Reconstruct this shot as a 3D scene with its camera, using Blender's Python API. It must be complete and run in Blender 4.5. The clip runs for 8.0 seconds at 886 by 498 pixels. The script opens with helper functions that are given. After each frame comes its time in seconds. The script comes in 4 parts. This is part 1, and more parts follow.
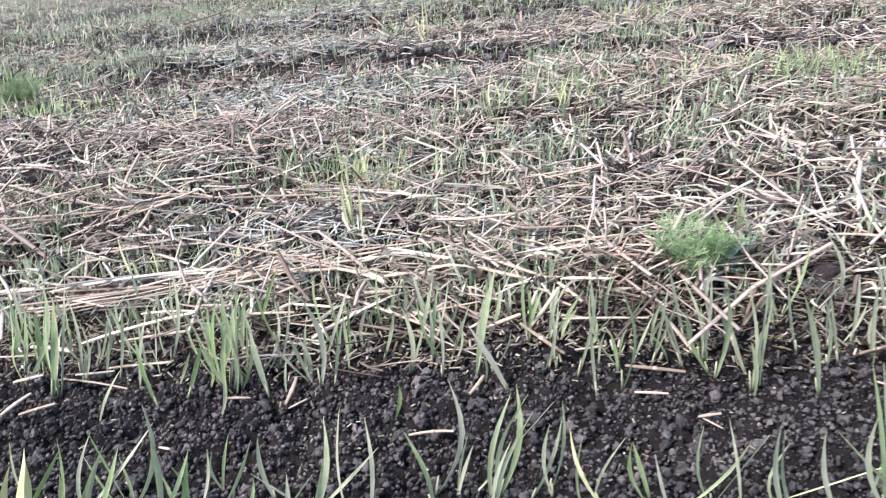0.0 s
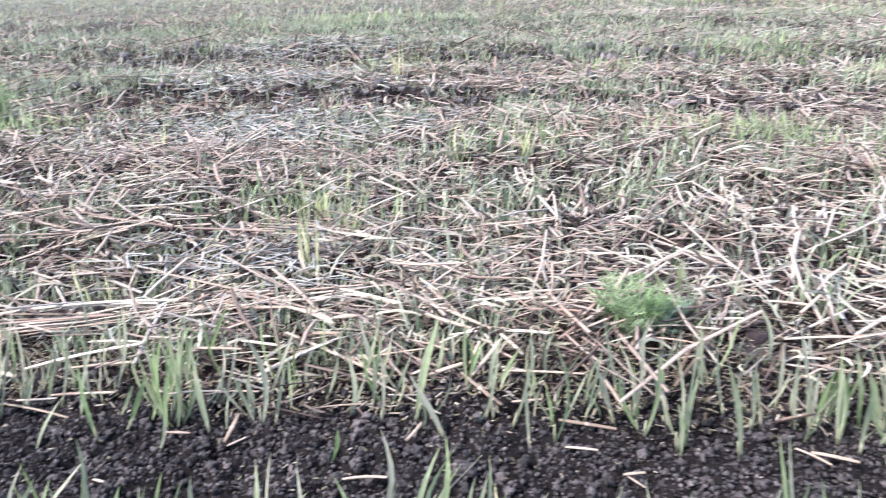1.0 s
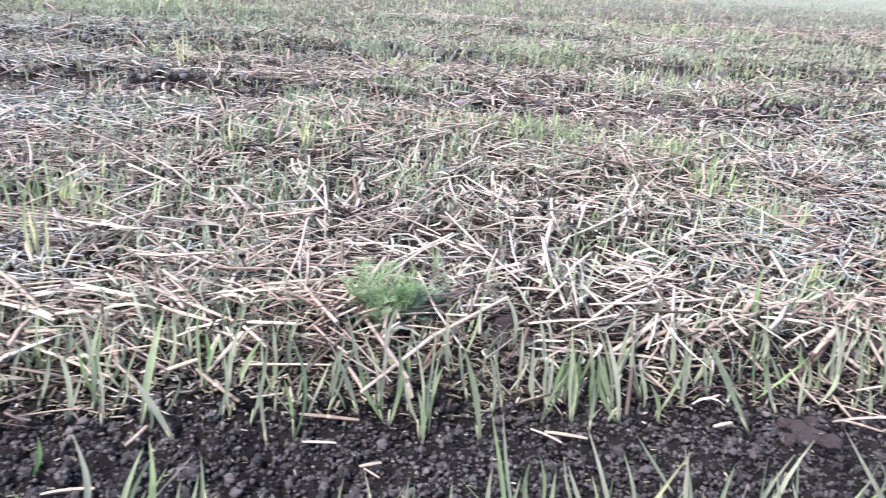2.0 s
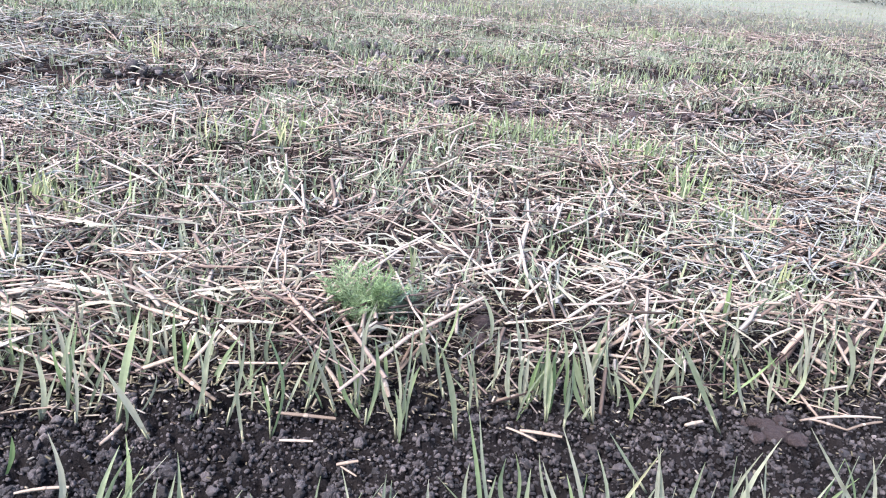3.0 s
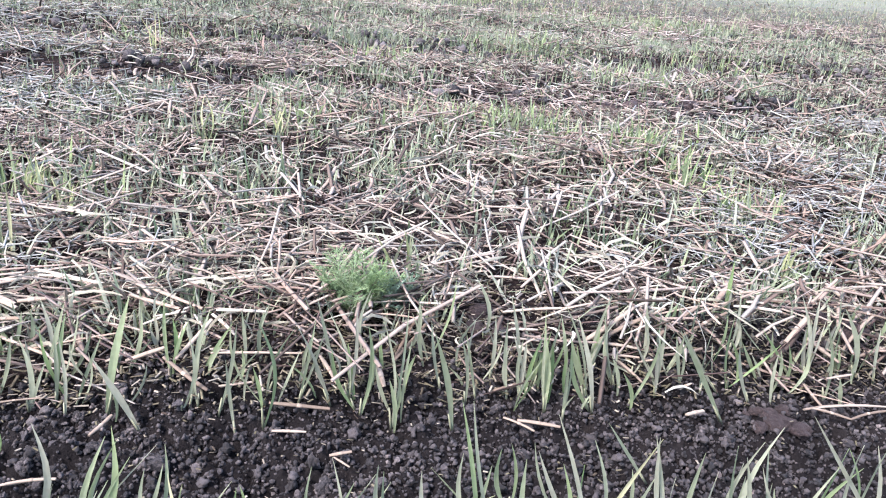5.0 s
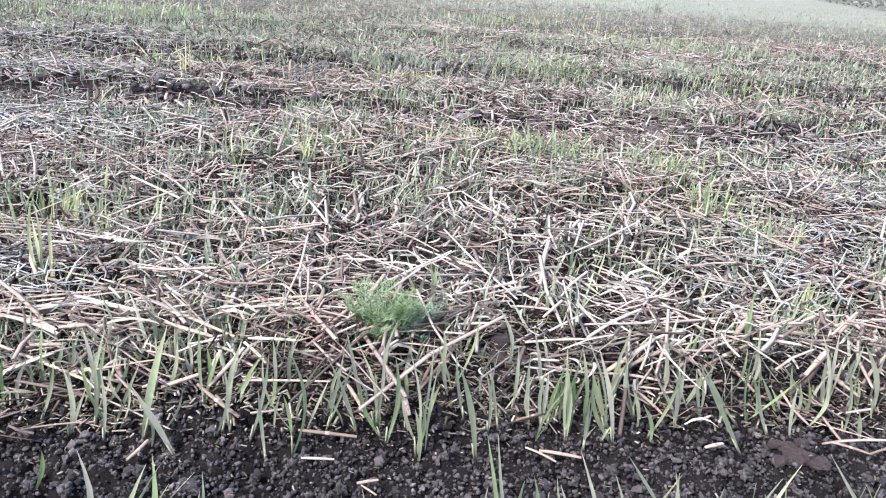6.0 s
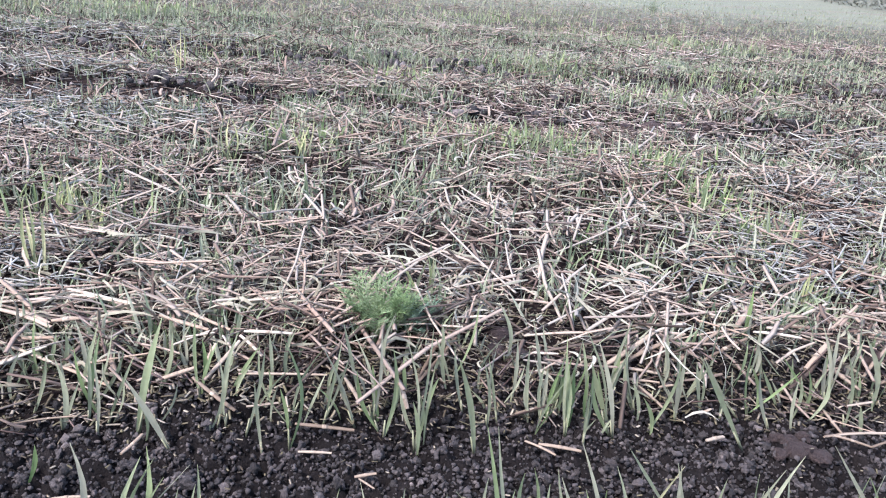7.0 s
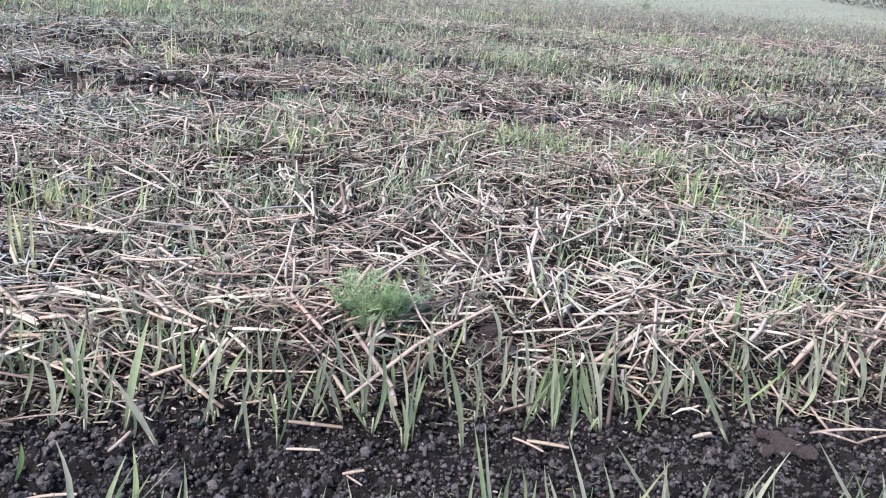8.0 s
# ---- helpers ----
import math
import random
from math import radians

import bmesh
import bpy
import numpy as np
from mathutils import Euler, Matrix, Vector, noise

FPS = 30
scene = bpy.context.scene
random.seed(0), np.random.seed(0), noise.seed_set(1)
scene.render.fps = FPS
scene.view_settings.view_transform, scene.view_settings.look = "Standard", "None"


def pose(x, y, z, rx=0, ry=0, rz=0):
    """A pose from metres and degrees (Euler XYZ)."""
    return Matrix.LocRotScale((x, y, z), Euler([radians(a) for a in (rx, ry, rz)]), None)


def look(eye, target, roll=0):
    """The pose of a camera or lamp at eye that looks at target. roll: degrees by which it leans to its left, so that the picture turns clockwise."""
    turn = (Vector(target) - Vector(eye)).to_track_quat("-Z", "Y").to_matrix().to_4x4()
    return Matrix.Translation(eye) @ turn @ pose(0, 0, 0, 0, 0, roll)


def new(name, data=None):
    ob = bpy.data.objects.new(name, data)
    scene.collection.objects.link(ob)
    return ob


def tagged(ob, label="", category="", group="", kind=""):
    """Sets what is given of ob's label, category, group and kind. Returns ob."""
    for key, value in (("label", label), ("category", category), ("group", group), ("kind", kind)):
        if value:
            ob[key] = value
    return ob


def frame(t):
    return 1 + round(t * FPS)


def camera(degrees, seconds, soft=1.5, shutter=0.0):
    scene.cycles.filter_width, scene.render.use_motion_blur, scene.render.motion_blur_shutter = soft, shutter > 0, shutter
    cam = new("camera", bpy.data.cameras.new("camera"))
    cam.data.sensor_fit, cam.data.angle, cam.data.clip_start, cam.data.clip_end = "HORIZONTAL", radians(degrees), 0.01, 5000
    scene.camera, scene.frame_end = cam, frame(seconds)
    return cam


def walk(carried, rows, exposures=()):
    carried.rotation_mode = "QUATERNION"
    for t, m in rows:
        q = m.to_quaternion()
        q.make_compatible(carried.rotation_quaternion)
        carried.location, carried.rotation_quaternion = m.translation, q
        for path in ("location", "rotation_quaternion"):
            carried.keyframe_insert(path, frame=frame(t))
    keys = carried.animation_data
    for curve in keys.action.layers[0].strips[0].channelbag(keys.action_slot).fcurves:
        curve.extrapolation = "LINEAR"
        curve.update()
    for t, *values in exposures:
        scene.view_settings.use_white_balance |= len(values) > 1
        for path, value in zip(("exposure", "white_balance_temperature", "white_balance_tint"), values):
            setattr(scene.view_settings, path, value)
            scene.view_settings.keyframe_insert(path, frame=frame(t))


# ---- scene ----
cam = camera(60.7, 8.0, soft=1.1, shutter=0.3)
PATH = [
    (0, (0.225, 0.26, 0.459), (0.07, 2.081, -0.352), -6.0),
    (0.2, (0.216, 0.272, 0.453), (0.034, 2.082, -0.379), -5.5),
    (0.5, (0.221, 0.266, 0.463), (0.029, 2.075, -0.368), -3.5),
    (0.7, (0.23, 0.262, 0.472), (0.051, 2.08, -0.343), -2.5),
    (1, (0.253, 0.246, 0.486), (0.179, 2.103, -0.255), -1.7),
    (1.2, (0.275, 0.241, 0.484), (0.314, 2.103, -0.248), -1.0),
    (1.5, (0.297, 0.251, 0.471), (0.477, 2.102, -0.265), 0.8),
    (1.7, (0.309, 0.259, 0.461), (0.557, 2.103, -0.272), 1.8),
    (2, (0.336, 0.268, 0.456), (0.741, 2.087, -0.271), 3.6),
    (2.2, (0.343, 0.269, 0.448), (0.794, 2.079, -0.272), 4.2),
    (3.3, (0.33, 0.261, 0.461), (0.8, 2.066, -0.263), 4.8),
    (3.5, (0.33, 0.261, 0.461), (0.799, 2.068, -0.257), 4.9),
    (4, (0.333, 0.264, 0.456), (0.796, 2.065, -0.281), 4.4),
    (4.2, (0.341, 0.27, 0.453), (0.803, 2.073, -0.283), 4.5),
    (5.3, (0.345, 0.274, 0.448), (0.806, 2.072, -0.297), 4.5),
    (5.5, (0.348, 0.272, 0.454), (0.803, 2.075, -0.282), 4.6),
    (5.8, (0.339, 0.263, 0.468), (0.774, 2.08, -0.247), 4.6),
    (6, (0.332, 0.259, 0.474), (0.743, 2.085, -0.233), 4.4),
    (6.5, (0.335, 0.26, 0.474), (0.741, 2.088, -0.227), 4.3),
    (7, (0.331, 0.265, 0.463), (0.753, 2.087, -0.245), 4.5),
    (7.2, (0.341, 0.266, 0.46), (0.774, 2.084, -0.252), 4.6),
    (7.5, (0.339, 0.265, 0.461), (0.784, 2.08, -0.251), 4.8),
    (8, (0.336, 0.263, 0.464), (0.775, 2.079, -0.25), 4.7),
]
walk(cam, [(t, look(eye, target, roll)) for t, eye, target, roll in PATH],
     [(0, 3.33, 6600, 8), (0.5, 3.44, 6500, 8), (1, 3.45, 6430, 10), (2, 3.37, 6360, 11), (3.5, 3.3, 6400, 12), (4, 3.18, 6410, 12), (5.5, 3.34, 6400, 12.5), (6.5, 3.13, 6400, 12), (7, 3.02, 6380, 12), (8, 2.99, 6380, 10)])

# ---- light: an overcast sky ----
world = bpy.data.worlds.new("overcast_sky")
scene.world = world
world.use_nodes = True
wn = world.node_tree.nodes
sky = wn.new("ShaderNodeTexSky")
sky.sky_type, sky.sun_disc = "NISHITA", False
sky.sun_elevation, sky.sun_rotation = radians(55), radians(-118)
sky.air_density, sky.dust_density = 1.0, 2.0
wn["Background"].inputs["Strength"].default_value = 0.1
world.node_tree.links.new(sky.outputs["Color"], wn["Background"].inputs["Color"])
sun = new("sun", bpy.data.lights.new("sun", "SUN"))
sun.data.energy, sun.data.angle, sun.data.color = 1.38, radians(14), (1.0, 0.955, 0.975)
sun.matrix_world = look((-2.8, -1.5, 4.2), (0, 0, 0))

# ---- materials ----
def material(name, rough=0.7):
    m = bpy.data.materials.new(name)
    m.use_nodes = True
    t = m.node_tree
    b = t.nodes["Principled BSDF"]
    b.inputs["Roughness"].default_value = rough
    return m, t, b


def ramp(t, stops, fac):
    r = t.nodes.new("ShaderNodeValToRGB")
    e = r.color_ramp.elements
    while len(e) < len(stops):
        e.new(0.5)
    for k, (p, c) in zip(e, stops):
        k.position, k.color = p, (*c, 1)
    t.links.new(fac, r.inputs["Fac"])
    return r.outputs["Color"]


def noise_tex(t, scale, detail=4.0, rough=0.6, stretch=None, coord="Object"):
    c = t.nodes.new("ShaderNodeTexCoord")
    n = t.nodes.new("ShaderNodeTexNoise")
    n.inputs["Scale"].default_value, n.inputs["Detail"].default_value, n.inputs["Roughness"].default_value = scale, detail, rough
    if stretch:
        mp = t.nodes.new("ShaderNodeMapping")
        mp.inputs["Scale"].default_value = stretch
        t.links.new(c.outputs[coord], mp.inputs["Vector"])
        t.links.new(mp.outputs["Vector"], n.inputs["Vector"])
    else:
        t.links.new(c.outputs[coord], n.inputs["Vector"])
    return n.outputs["Fac"]


def mix(t, fac, a, b, mode="MIX"):
    n = t.nodes.new("ShaderNodeMix")
    n.data_type, n.blend_type = "RGBA", mode
    for sock, v in ((n.inputs["Factor"], fac), (n.inputs["A"], a), (n.inputs["B"], b)):
        if isinstance(v, bpy.types.NodeSocket):
            t.links.new(v, sock)
        elif isinstance(v, tuple):
            sock.default_value = (*v, 1)
        else:
            sock.default_value = v
    return n.outputs["Result"]


def bump(t, b, height, strength, distance):
    n = t.nodes.new("ShaderNodeBump")
    n.inputs["Strength"].default_value, n.inputs["Distance"].default_value = strength, distance
    t.links.new(height, n.inputs["Height"])
    t.links.new(n.outputs["Normal"], b.inputs["Normal"])


def island(t):
    return t.nodes.new("ShaderNodeNewGeometry").outputs["Random Per Island"]


def per_object(t):
    return t.nodes.new("ShaderNodeObjectInfo").outputs["Random"]


def plant_material(name, stops, source, grain=220.0, rough=0.55, patch=None, thin=0.0):
    """Plant matter: a colour for each piece, fine fibres, drifts of a second tint, and some light let through."""
    m, t, b = material(name, rough)
    col = ramp(t, stops, source(t))
    if patch:
        drift = ramp(t, [(0.42, (0, 0, 0)), (0.66, (1, 1, 1))], noise_tex(t, 1.7, 3.0, 0.6, (0.6, 1.5, 1)))
        col = mix(t, drift, col, mix(t, 1.0, col, patch, "MULTIPLY"))
    g = noise_tex(t, grain, 2.0, 0.5)
    col = mix(t, g, col, mix(t, 1.0, col, (0.7, 0.68, 0.63), "MULTIPLY"))
    t.links.new(col, b.inputs["Base Color"])
    bump(t, b, g, 0.25, 0.002)
    b.inputs["Specular IOR Level"].default_value = 0.15
    if thin:
        tr = t.nodes.new("ShaderNodeBsdfTranslucent")
        t.links.new(col, tr.inputs["Color"])
        sh = t.nodes.new("ShaderNodeMixShader")
        sh.inputs["Fac"].default_value = thin
        t.links.new(b.outputs["BSDF"], sh.inputs[1])
        t.links.new(tr.outputs["BSDF"], sh.inputs[2])
        t.links.new(sh.outputs["Shader"], t.nodes["Material Output"].inputs["Surface"])
    return m


STRAW_STOPS = [(0.0, (0.03, 0.022, 0.019)), (0.2, (0.108, 0.082, 0.071)), (0.4, (0.196, 0.156, 0.137)), (0.64, (0.252, 0.204, 0.175)),
               (0.82, (0.208, 0.19, 0.175)), (1.0, (0.246, 0.214, 0.188))]
BLADE_STOPS = [(0.0, (0.12, 0.16, 0.085)), (0.3, (0.195, 0.228, 0.15)), (0.55, (0.245, 0.265, 0.198)), (0.8, (0.28, 0.285, 0.23)), (1.0, (0.235, 0.268, 0.16))]
M_STRAW_LITTER = plant_material("straw_litter", STRAW_STOPS, island, 160.0, 0.75, (0.76, 0.66, 0.62))
M_STRAW = plant_material("straw", [(0.0, (0.2, 0.145, 0.115)), (0.4, (0.27, 0.222, 0.184)), (0.7, (0.315, 0.274, 0.234)), (1.0, (0.34, 0.3, 0.265))], per_object, 90.0, 0.65, (0.8, 0.7, 0.64))
M_STRAW_OLD = plant_material("weathered_straw", STRAW_STOPS[1:], per_object, 90.0, 0.6, (0.6, 0.5, 0.45))
M_STRAW_PINK = plant_material("pinkish_straw", [(0.0, (0.17, 0.122, 0.104)), (0.5, (0.25, 0.19, 0.162)), (1.0, (0.3, 0.246, 0.214))], per_object, 90.0, 0.65, (0.85, 0.76, 0.72))
M_STRAW_DULL = plant_material("dull_straw", [(0.0, (0.11, 0.0825, 0.066)), (0.5, (0.198, 0.157, 0.129)), (1.0, (0.259, 0.22, 0.187))], per_object, 90.0, 0.7, (0.7, 0.62, 0.56))
M_STRAW_NODE = plant_material("straw_node", [(0.0, (0.17, 0.13, 0.105)), (1.0, (0.26, 0.215, 0.18))], per_object, 200.0)
M_CHAFF = plant_material("chaff", [(0.0, (0.04, 0.028, 0.022)), (0.4, (0.09, 0.08, 0.05)), (0.8, (0.15, 0.125, 0.1)), (1.0, (0.26, 0.228, 0.19))], island, 300.0)
M_SHOOTS = plant_material("young_shoots", BLADE_STOPS, island, 120.0, 0.5, None, 0.4)
M_GREEN = plant_material("green_blade", [(0.0, (0.235, 0.325, 0.155)), (0.5, (0.31, 0.37, 0.22)), (1.0, (0.37, 0.405, 0.285))], per_object, 120.0, 0.6, None, 0.6)
M_PALE = plant_material("pale_blade", [(0.0, (0.315, 0.35, 0.24)), (0.5, (0.375, 0.395, 0.3)), (1.0, (0.41, 0.405, 0.335))], per_object, 120.0, 0.6, None, 0.6)
M_YELLOW = plant_material("yellowing_blade", [(0.0, (0.35, 0.385, 0.2)), (0.5, (0.42, 0.43, 0.25)), (1.0, (0.45, 0.43, 0.29))], per_object, 120.0, 0.6, None, 0.4)
M_STEM = plant_material("pale_stem", [(0.0, (0.132, 0.138, 0.088)), (1.0, (0.198, 0.198, 0.138))], per_object, 120.0, 0.5)
M_WEED = plant_material("feathery_green", [(0.0, (0.15, 0.23, 0.105)), (0.5, (0.2, 0.285, 0.15)), (1.0, (0.26, 0.33, 0.2))], per_object, 150.0, 0.6, None, 0.35)
M_WEED_BLUE = plant_material("feathery_blue_green", [(0.0, (0.11, 0.185, 0.13)), (0.5, (0.155, 0.235, 0.17)), (1.0, (0.2, 0.28, 0.215))], per_object, 150.0, 0.6, None, 0.3)
M_WEED_DARK = plant_material("dark_green_leaf", [(0.0, (0.051, 0.085, 0.0425)), (1.0, (0.085, 0.128, 0.068))], per_object, 150.0, 0.6)
# hedge leaves paled and evened out: distance haze is put into their colour
M_HAZED_HEDGE = plant_material("hazed_hedge_leaves", [(0.0, (0.15, 0.158, 0.132)), (0.5, (0.185, 0.19, 0.165)), (1.0, (0.21, 0.212, 0.188))], island, 3.0, 0.7, None, 0.4)


def soil_material(name, rough=0.75, gloss=0.15, tone=1.0, hue=(1, 1, 1)):
    m, t, b = material(name, rough)
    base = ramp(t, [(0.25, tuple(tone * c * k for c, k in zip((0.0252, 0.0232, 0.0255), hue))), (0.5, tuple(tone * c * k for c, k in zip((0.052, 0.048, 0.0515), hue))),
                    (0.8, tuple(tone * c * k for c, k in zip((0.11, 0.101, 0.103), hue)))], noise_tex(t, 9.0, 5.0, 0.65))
    fine = noise_tex(t, 320.0, 5.0, 0.7)
    col = mix(t, fine, mix(t, 1.0, base, (0.6, 0.58, 0.58), "MULTIPLY"), mix(t, 1.0, base, (1.6, 1.5, 1.45), "MULTIPLY"))
    # each crumb is drier or moister than the next
    col = mix(t, 1.0, col, ramp(t, [(0.0, (0.27, 0.27, 0.28)), (0.5, (0.82, 0.8, 0.8)), (0.92, (1.4, 1.37, 1.34)), (1.0, (2.3, 2.2, 2.1))], island(t)), "MULTIPLY")
    t.links.new(col, b.inputs["Base Color"])
    b.inputs["Specular IOR Level"].default_value = gloss
    bump(t, b, noise_tex(t, 190.0, 7.0, 0.75), 0.95, 0.009)
    return m, t, b, col


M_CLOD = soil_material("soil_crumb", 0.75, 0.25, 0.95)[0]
# same soil at a fifth of the tone: shade between crumbs put into its colour
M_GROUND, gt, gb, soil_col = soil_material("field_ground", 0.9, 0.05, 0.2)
# litter lies on everything behind the furrow's edge, its gap shade painted in; far off, straw and shoots close up
sep = gt.nodes.new("ShaderNodeSeparateXYZ")
gt.links.new(gt.nodes.new("ShaderNodeTexCoord").outputs["Object"], sep.inputs["Vector"])


def along_y(lo, hi):
    n = gt.nodes.new("ShaderNodeMapRange")
    n.inputs["From Min"].default_value, n.inputs["From Max"].default_value = lo, hi
    gt.links.new(sep.outputs["Y"], n.inputs["Value"])
    return n.outputs["Result"]


def times(a, b):
    n = gt.nodes.new("ShaderNodeMath")
    n.operation = "MULTIPLY"
    gt.links.new(a, n.inputs[0])
    gt.links.new(b, n.inputs[1])
    return n.outputs["Value"]


litter_shade_mask = ramp(gt, [(0.4, (0.75, 0.75, 0.75)), (0.6, (0.97, 0.97, 0.97))], noise_tex(gt, 130.0, 4.0, 0.7, (0.45, 1.3, 1)))
# litter brown taken near black, to paint the shade between straw pieces
litter_shade_col = ramp(gt, [(0.2, (0.007, 0.005, 0.0047)), (0.5, (0.014, 0.0095, 0.009)), (0.8, (0.042, 0.029, 0.027))], noise_tex(gt, 210.0, 3.0, 0.7, (0.5, 1, 1)))
g1 = mix(gt, times(litter_shade_mask, along_y(0.98, 1.06)), soil_col, litter_shade_col)
far_col = ramp(gt, [(0.3, (0.078, 0.083, 0.062)), (0.5, (0.1, 0.106, 0.082)), (0.7, (0.118, 0.123, 0.099))], noise_tex(gt, 2.2, 9.0, 0.75, (0.5, 0.9, 1)))
# wide patches where brownish earth and straw show between the shoots
far_col = mix(gt, ramp(gt, [(0.5, (0, 0, 0)), (0.62, (0.8, 0.8, 0.8))], noise_tex(gt, 0.45, 4.0, 0.6, (0.5, 1.6, 1))), far_col, (0.108, 0.092, 0.082))
# the stubble on the near side of the furrow is bleached and trodden flat
stubble_col = ramp(gt, [(0.35, (0.03, 0.024, 0.021)), (0.6, (0.12, 0.1, 0.086))], noise_tex(gt, 60.0, 5.0, 0.7, (0.4, 1.3, 1)))
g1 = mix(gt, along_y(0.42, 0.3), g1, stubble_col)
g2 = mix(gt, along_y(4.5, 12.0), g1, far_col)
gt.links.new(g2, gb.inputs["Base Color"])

# ---- shape of the ground ----
def lattice(i, j, seed):
    h = np.sin(i * 127.1 + j * 311.7 + seed * 74.7) * 43758.5453
    return h - np.floor(h)


def vnoise(x, y, seed=0):
    """Smooth noise from 0 to 1."""
    x, y = np.asarray(x, float), np.asarray(y, float)
    i, j = np.floor(x), np.floor(y)
    u, v = x - i, y - j
    u, v = u * u * (3 - 2 * u), v * v * (3 - 2 * v)
    a = lattice(i, j, seed) * (1 - u) + lattice(i + 1, j, seed) * u
    b = lattice(i, j + 1, seed) * (1 - u) + lattice(i + 1, j + 1, seed) * u
    return a * (1 - v) + b * v


def smooth(lo, hi, v):
    k = np.clip((v - lo) / (hi - lo), 0, 1)
    return k * k * (3 - 2 * k)


def across(x, y):
    """Distance across the drill rows, which run slightly askew to the x axis."""
    return y + 0.075 * (x - 0.3)


def strip(x, y):
    """The same across the further ridges, which run a little more askew."""
    return y + 0.15 * (x - 0.3) + 0.12 * (vnoise(x * 1.3, y * 0.4, 2) - 0.5)


def gz(x, y):
    """Height of the ground: a raked furrow in front, a low bank of litter behind it, and further ridges along the rows."""
    x, y = np.asarray(x, float), np.asarray(y, float)
    edge = 0.985 + 0.05 * (vnoise(x * 7, y * 0 + 3, 1) - 0.5)
    q = across(x, y)
    bank = np.maximum(smooth(-0.05, 0.1, q - edge), smooth(-0.05, 0.07, 0.42 - q))
    z = -0.014 + 0.026 * bank
    wave = strip(x, y) - 0.19
    near = 1 - smooth(6, 14, y)
    z += near * bank * (0.022 * np.exp(-((wave - 2.75) / 0.2) ** 2) - 0.016 * np.exp(-((wave - 2.35) / 0.16) ** 2)
                        - 0.026 * np.exp(-((wave - 3.3) / 0.17) ** 2) + 0.028 * np.exp(-((wave - 3.75) / 0.25) ** 2)
                        + 0.03 * np.exp(-((wave - 5.1) / 0.3) ** 2))
    z += bank * 0.036 * (vnoise(x * 3, y * 5, 3) - 0.5) * near
    z += 0.012 * (vnoise(x * 14, y * 16, 4) - 0.5) * near
    z += (1 - bank) * (0.011 * (vnoise(x * 38, y * 38, 5) - 0.5) + 0.006 * (vnoise(x * 90, y * 90, 6) - 0.5)) * smooth(0.2, 0.6, y)
    return z


def lumps(x, y, cell, seed):
    """Rounded crumbs pressed together: height of the nearest bump, 0 to 1, with creased gaps between."""
    wx, wy = x + 0.5 * cell * (vnoise(x / cell * 1.9, y / cell * 1.9, seed + 5) - 0.5), y + 0.5 * cell * (vnoise(x / cell * 1.9, y / cell * 1.9, seed + 6) - 0.5)
    i, j = np.floor(wx / cell), np.floor(wy / cell)
    best = np.zeros_like(wx)
    for di in (-1, 0, 1):
        for dj in (-1, 0, 1):
            px, py = i + di + lattice(i + di, j + dj, seed), j + dj + lattice(i + di, j + dj, seed + 1)
            size = 0.45 + 0.5 * lattice(i + di, j + dj, seed + 2)
            best = np.maximum(best, size * np.sqrt(np.maximum(0, 1 - ((wx / cell - px) ** 2 + (wy / cell - py) ** 2) / size ** 2)))
    return best


def tilth(x, y):
    """Crumbs of the tilled soil in the furrow, over gz."""
    soil = smooth(0.6, 0.66, y) * (1 - smooth(0.98, 1.06, across(x, y)))
    return soil * (0.017 * lumps(x, y, 0.013, 41) + 0.008 * lumps(x, y, 0.006, 51) - 0.018)


def height(x, y):
    return float(gz(x, y))


def mesh_from(name, verts, faces, mat, flat=True):
    me = bpy.data.meshes.new(name)
    verts, faces = np.asarray(verts, np.float32), np.asarray(faces, np.int32)
    k = faces.shape[1]
    me.vertices.add(len(verts))
    me.vertices.foreach_set("co", verts.ravel())
    me.loops.add(faces.size)
    me.loops.foreach_set("vertex_index", faces.ravel())
    me.polygons.add(len(faces))
    me.polygons.foreach_set("loop_start", np.arange(0, faces.size, k, dtype=np.int32))
    me.polygons.foreach_set("use_smooth", np.full(len(faces), not flat))
    me.materials.append(mat)
    me.update(calc_edges=True)
    return me


def spread(lo, hi, step, reach, grow=1.22):
    """Even steps from lo to hi, then growing ones out to the reach on both sides."""
    mid = list(np.arange(lo, hi, step))
    up, d = [], step
    v = mid[-1]
    while v < reach:
        d *= grow
        v += d
        up.append(v)
    down, d, v = [], step, lo
    while v > -reach:
        d *= grow
        v -= d
        down.append(v)
    return down[::-1] + mid + up


def make_ground():
    xs = np.array(spread(-0.6, 1.28, 0.0033, 400.0, 1.25))
    ys = np.concatenate([[-400, -150, -60, -20, -8, -3, -1, -0.2, 0.1, 0.3, 0.45, 0.54, 0.6, 0.64], np.arange(0.66, 1.06, 0.0033), np.arange(1.06, 1.4, 0.012),
                         [v for v in spread(1.4, 4.2, 0.03, 400.0, 1.25) if v >= 1.4]])
    X, Y = np.meshgrid(xs, ys)
    v = np.stack([X, Y, gz(X, Y) + tilth(X, Y)], -1).reshape(-1, 3)
    nx, ny = len(xs), len(ys)
    i = (np.arange(ny - 1)[:, None] * nx + np.arange(nx - 1)[None]).ravel()
    f = np.stack([i, i + 1, i + nx + 1, i + nx], -1)
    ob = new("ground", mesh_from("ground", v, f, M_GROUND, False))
    return tagged(ob, "dark crumbly tilled soil of a stubble field with litter, gap shade in its colour", "ground", kind="structure")


make_ground()

# ---- scattered stuff ----
rng = np.random.default_rng(7)
EYE_X, EYE_Y = 0.3, 0.28


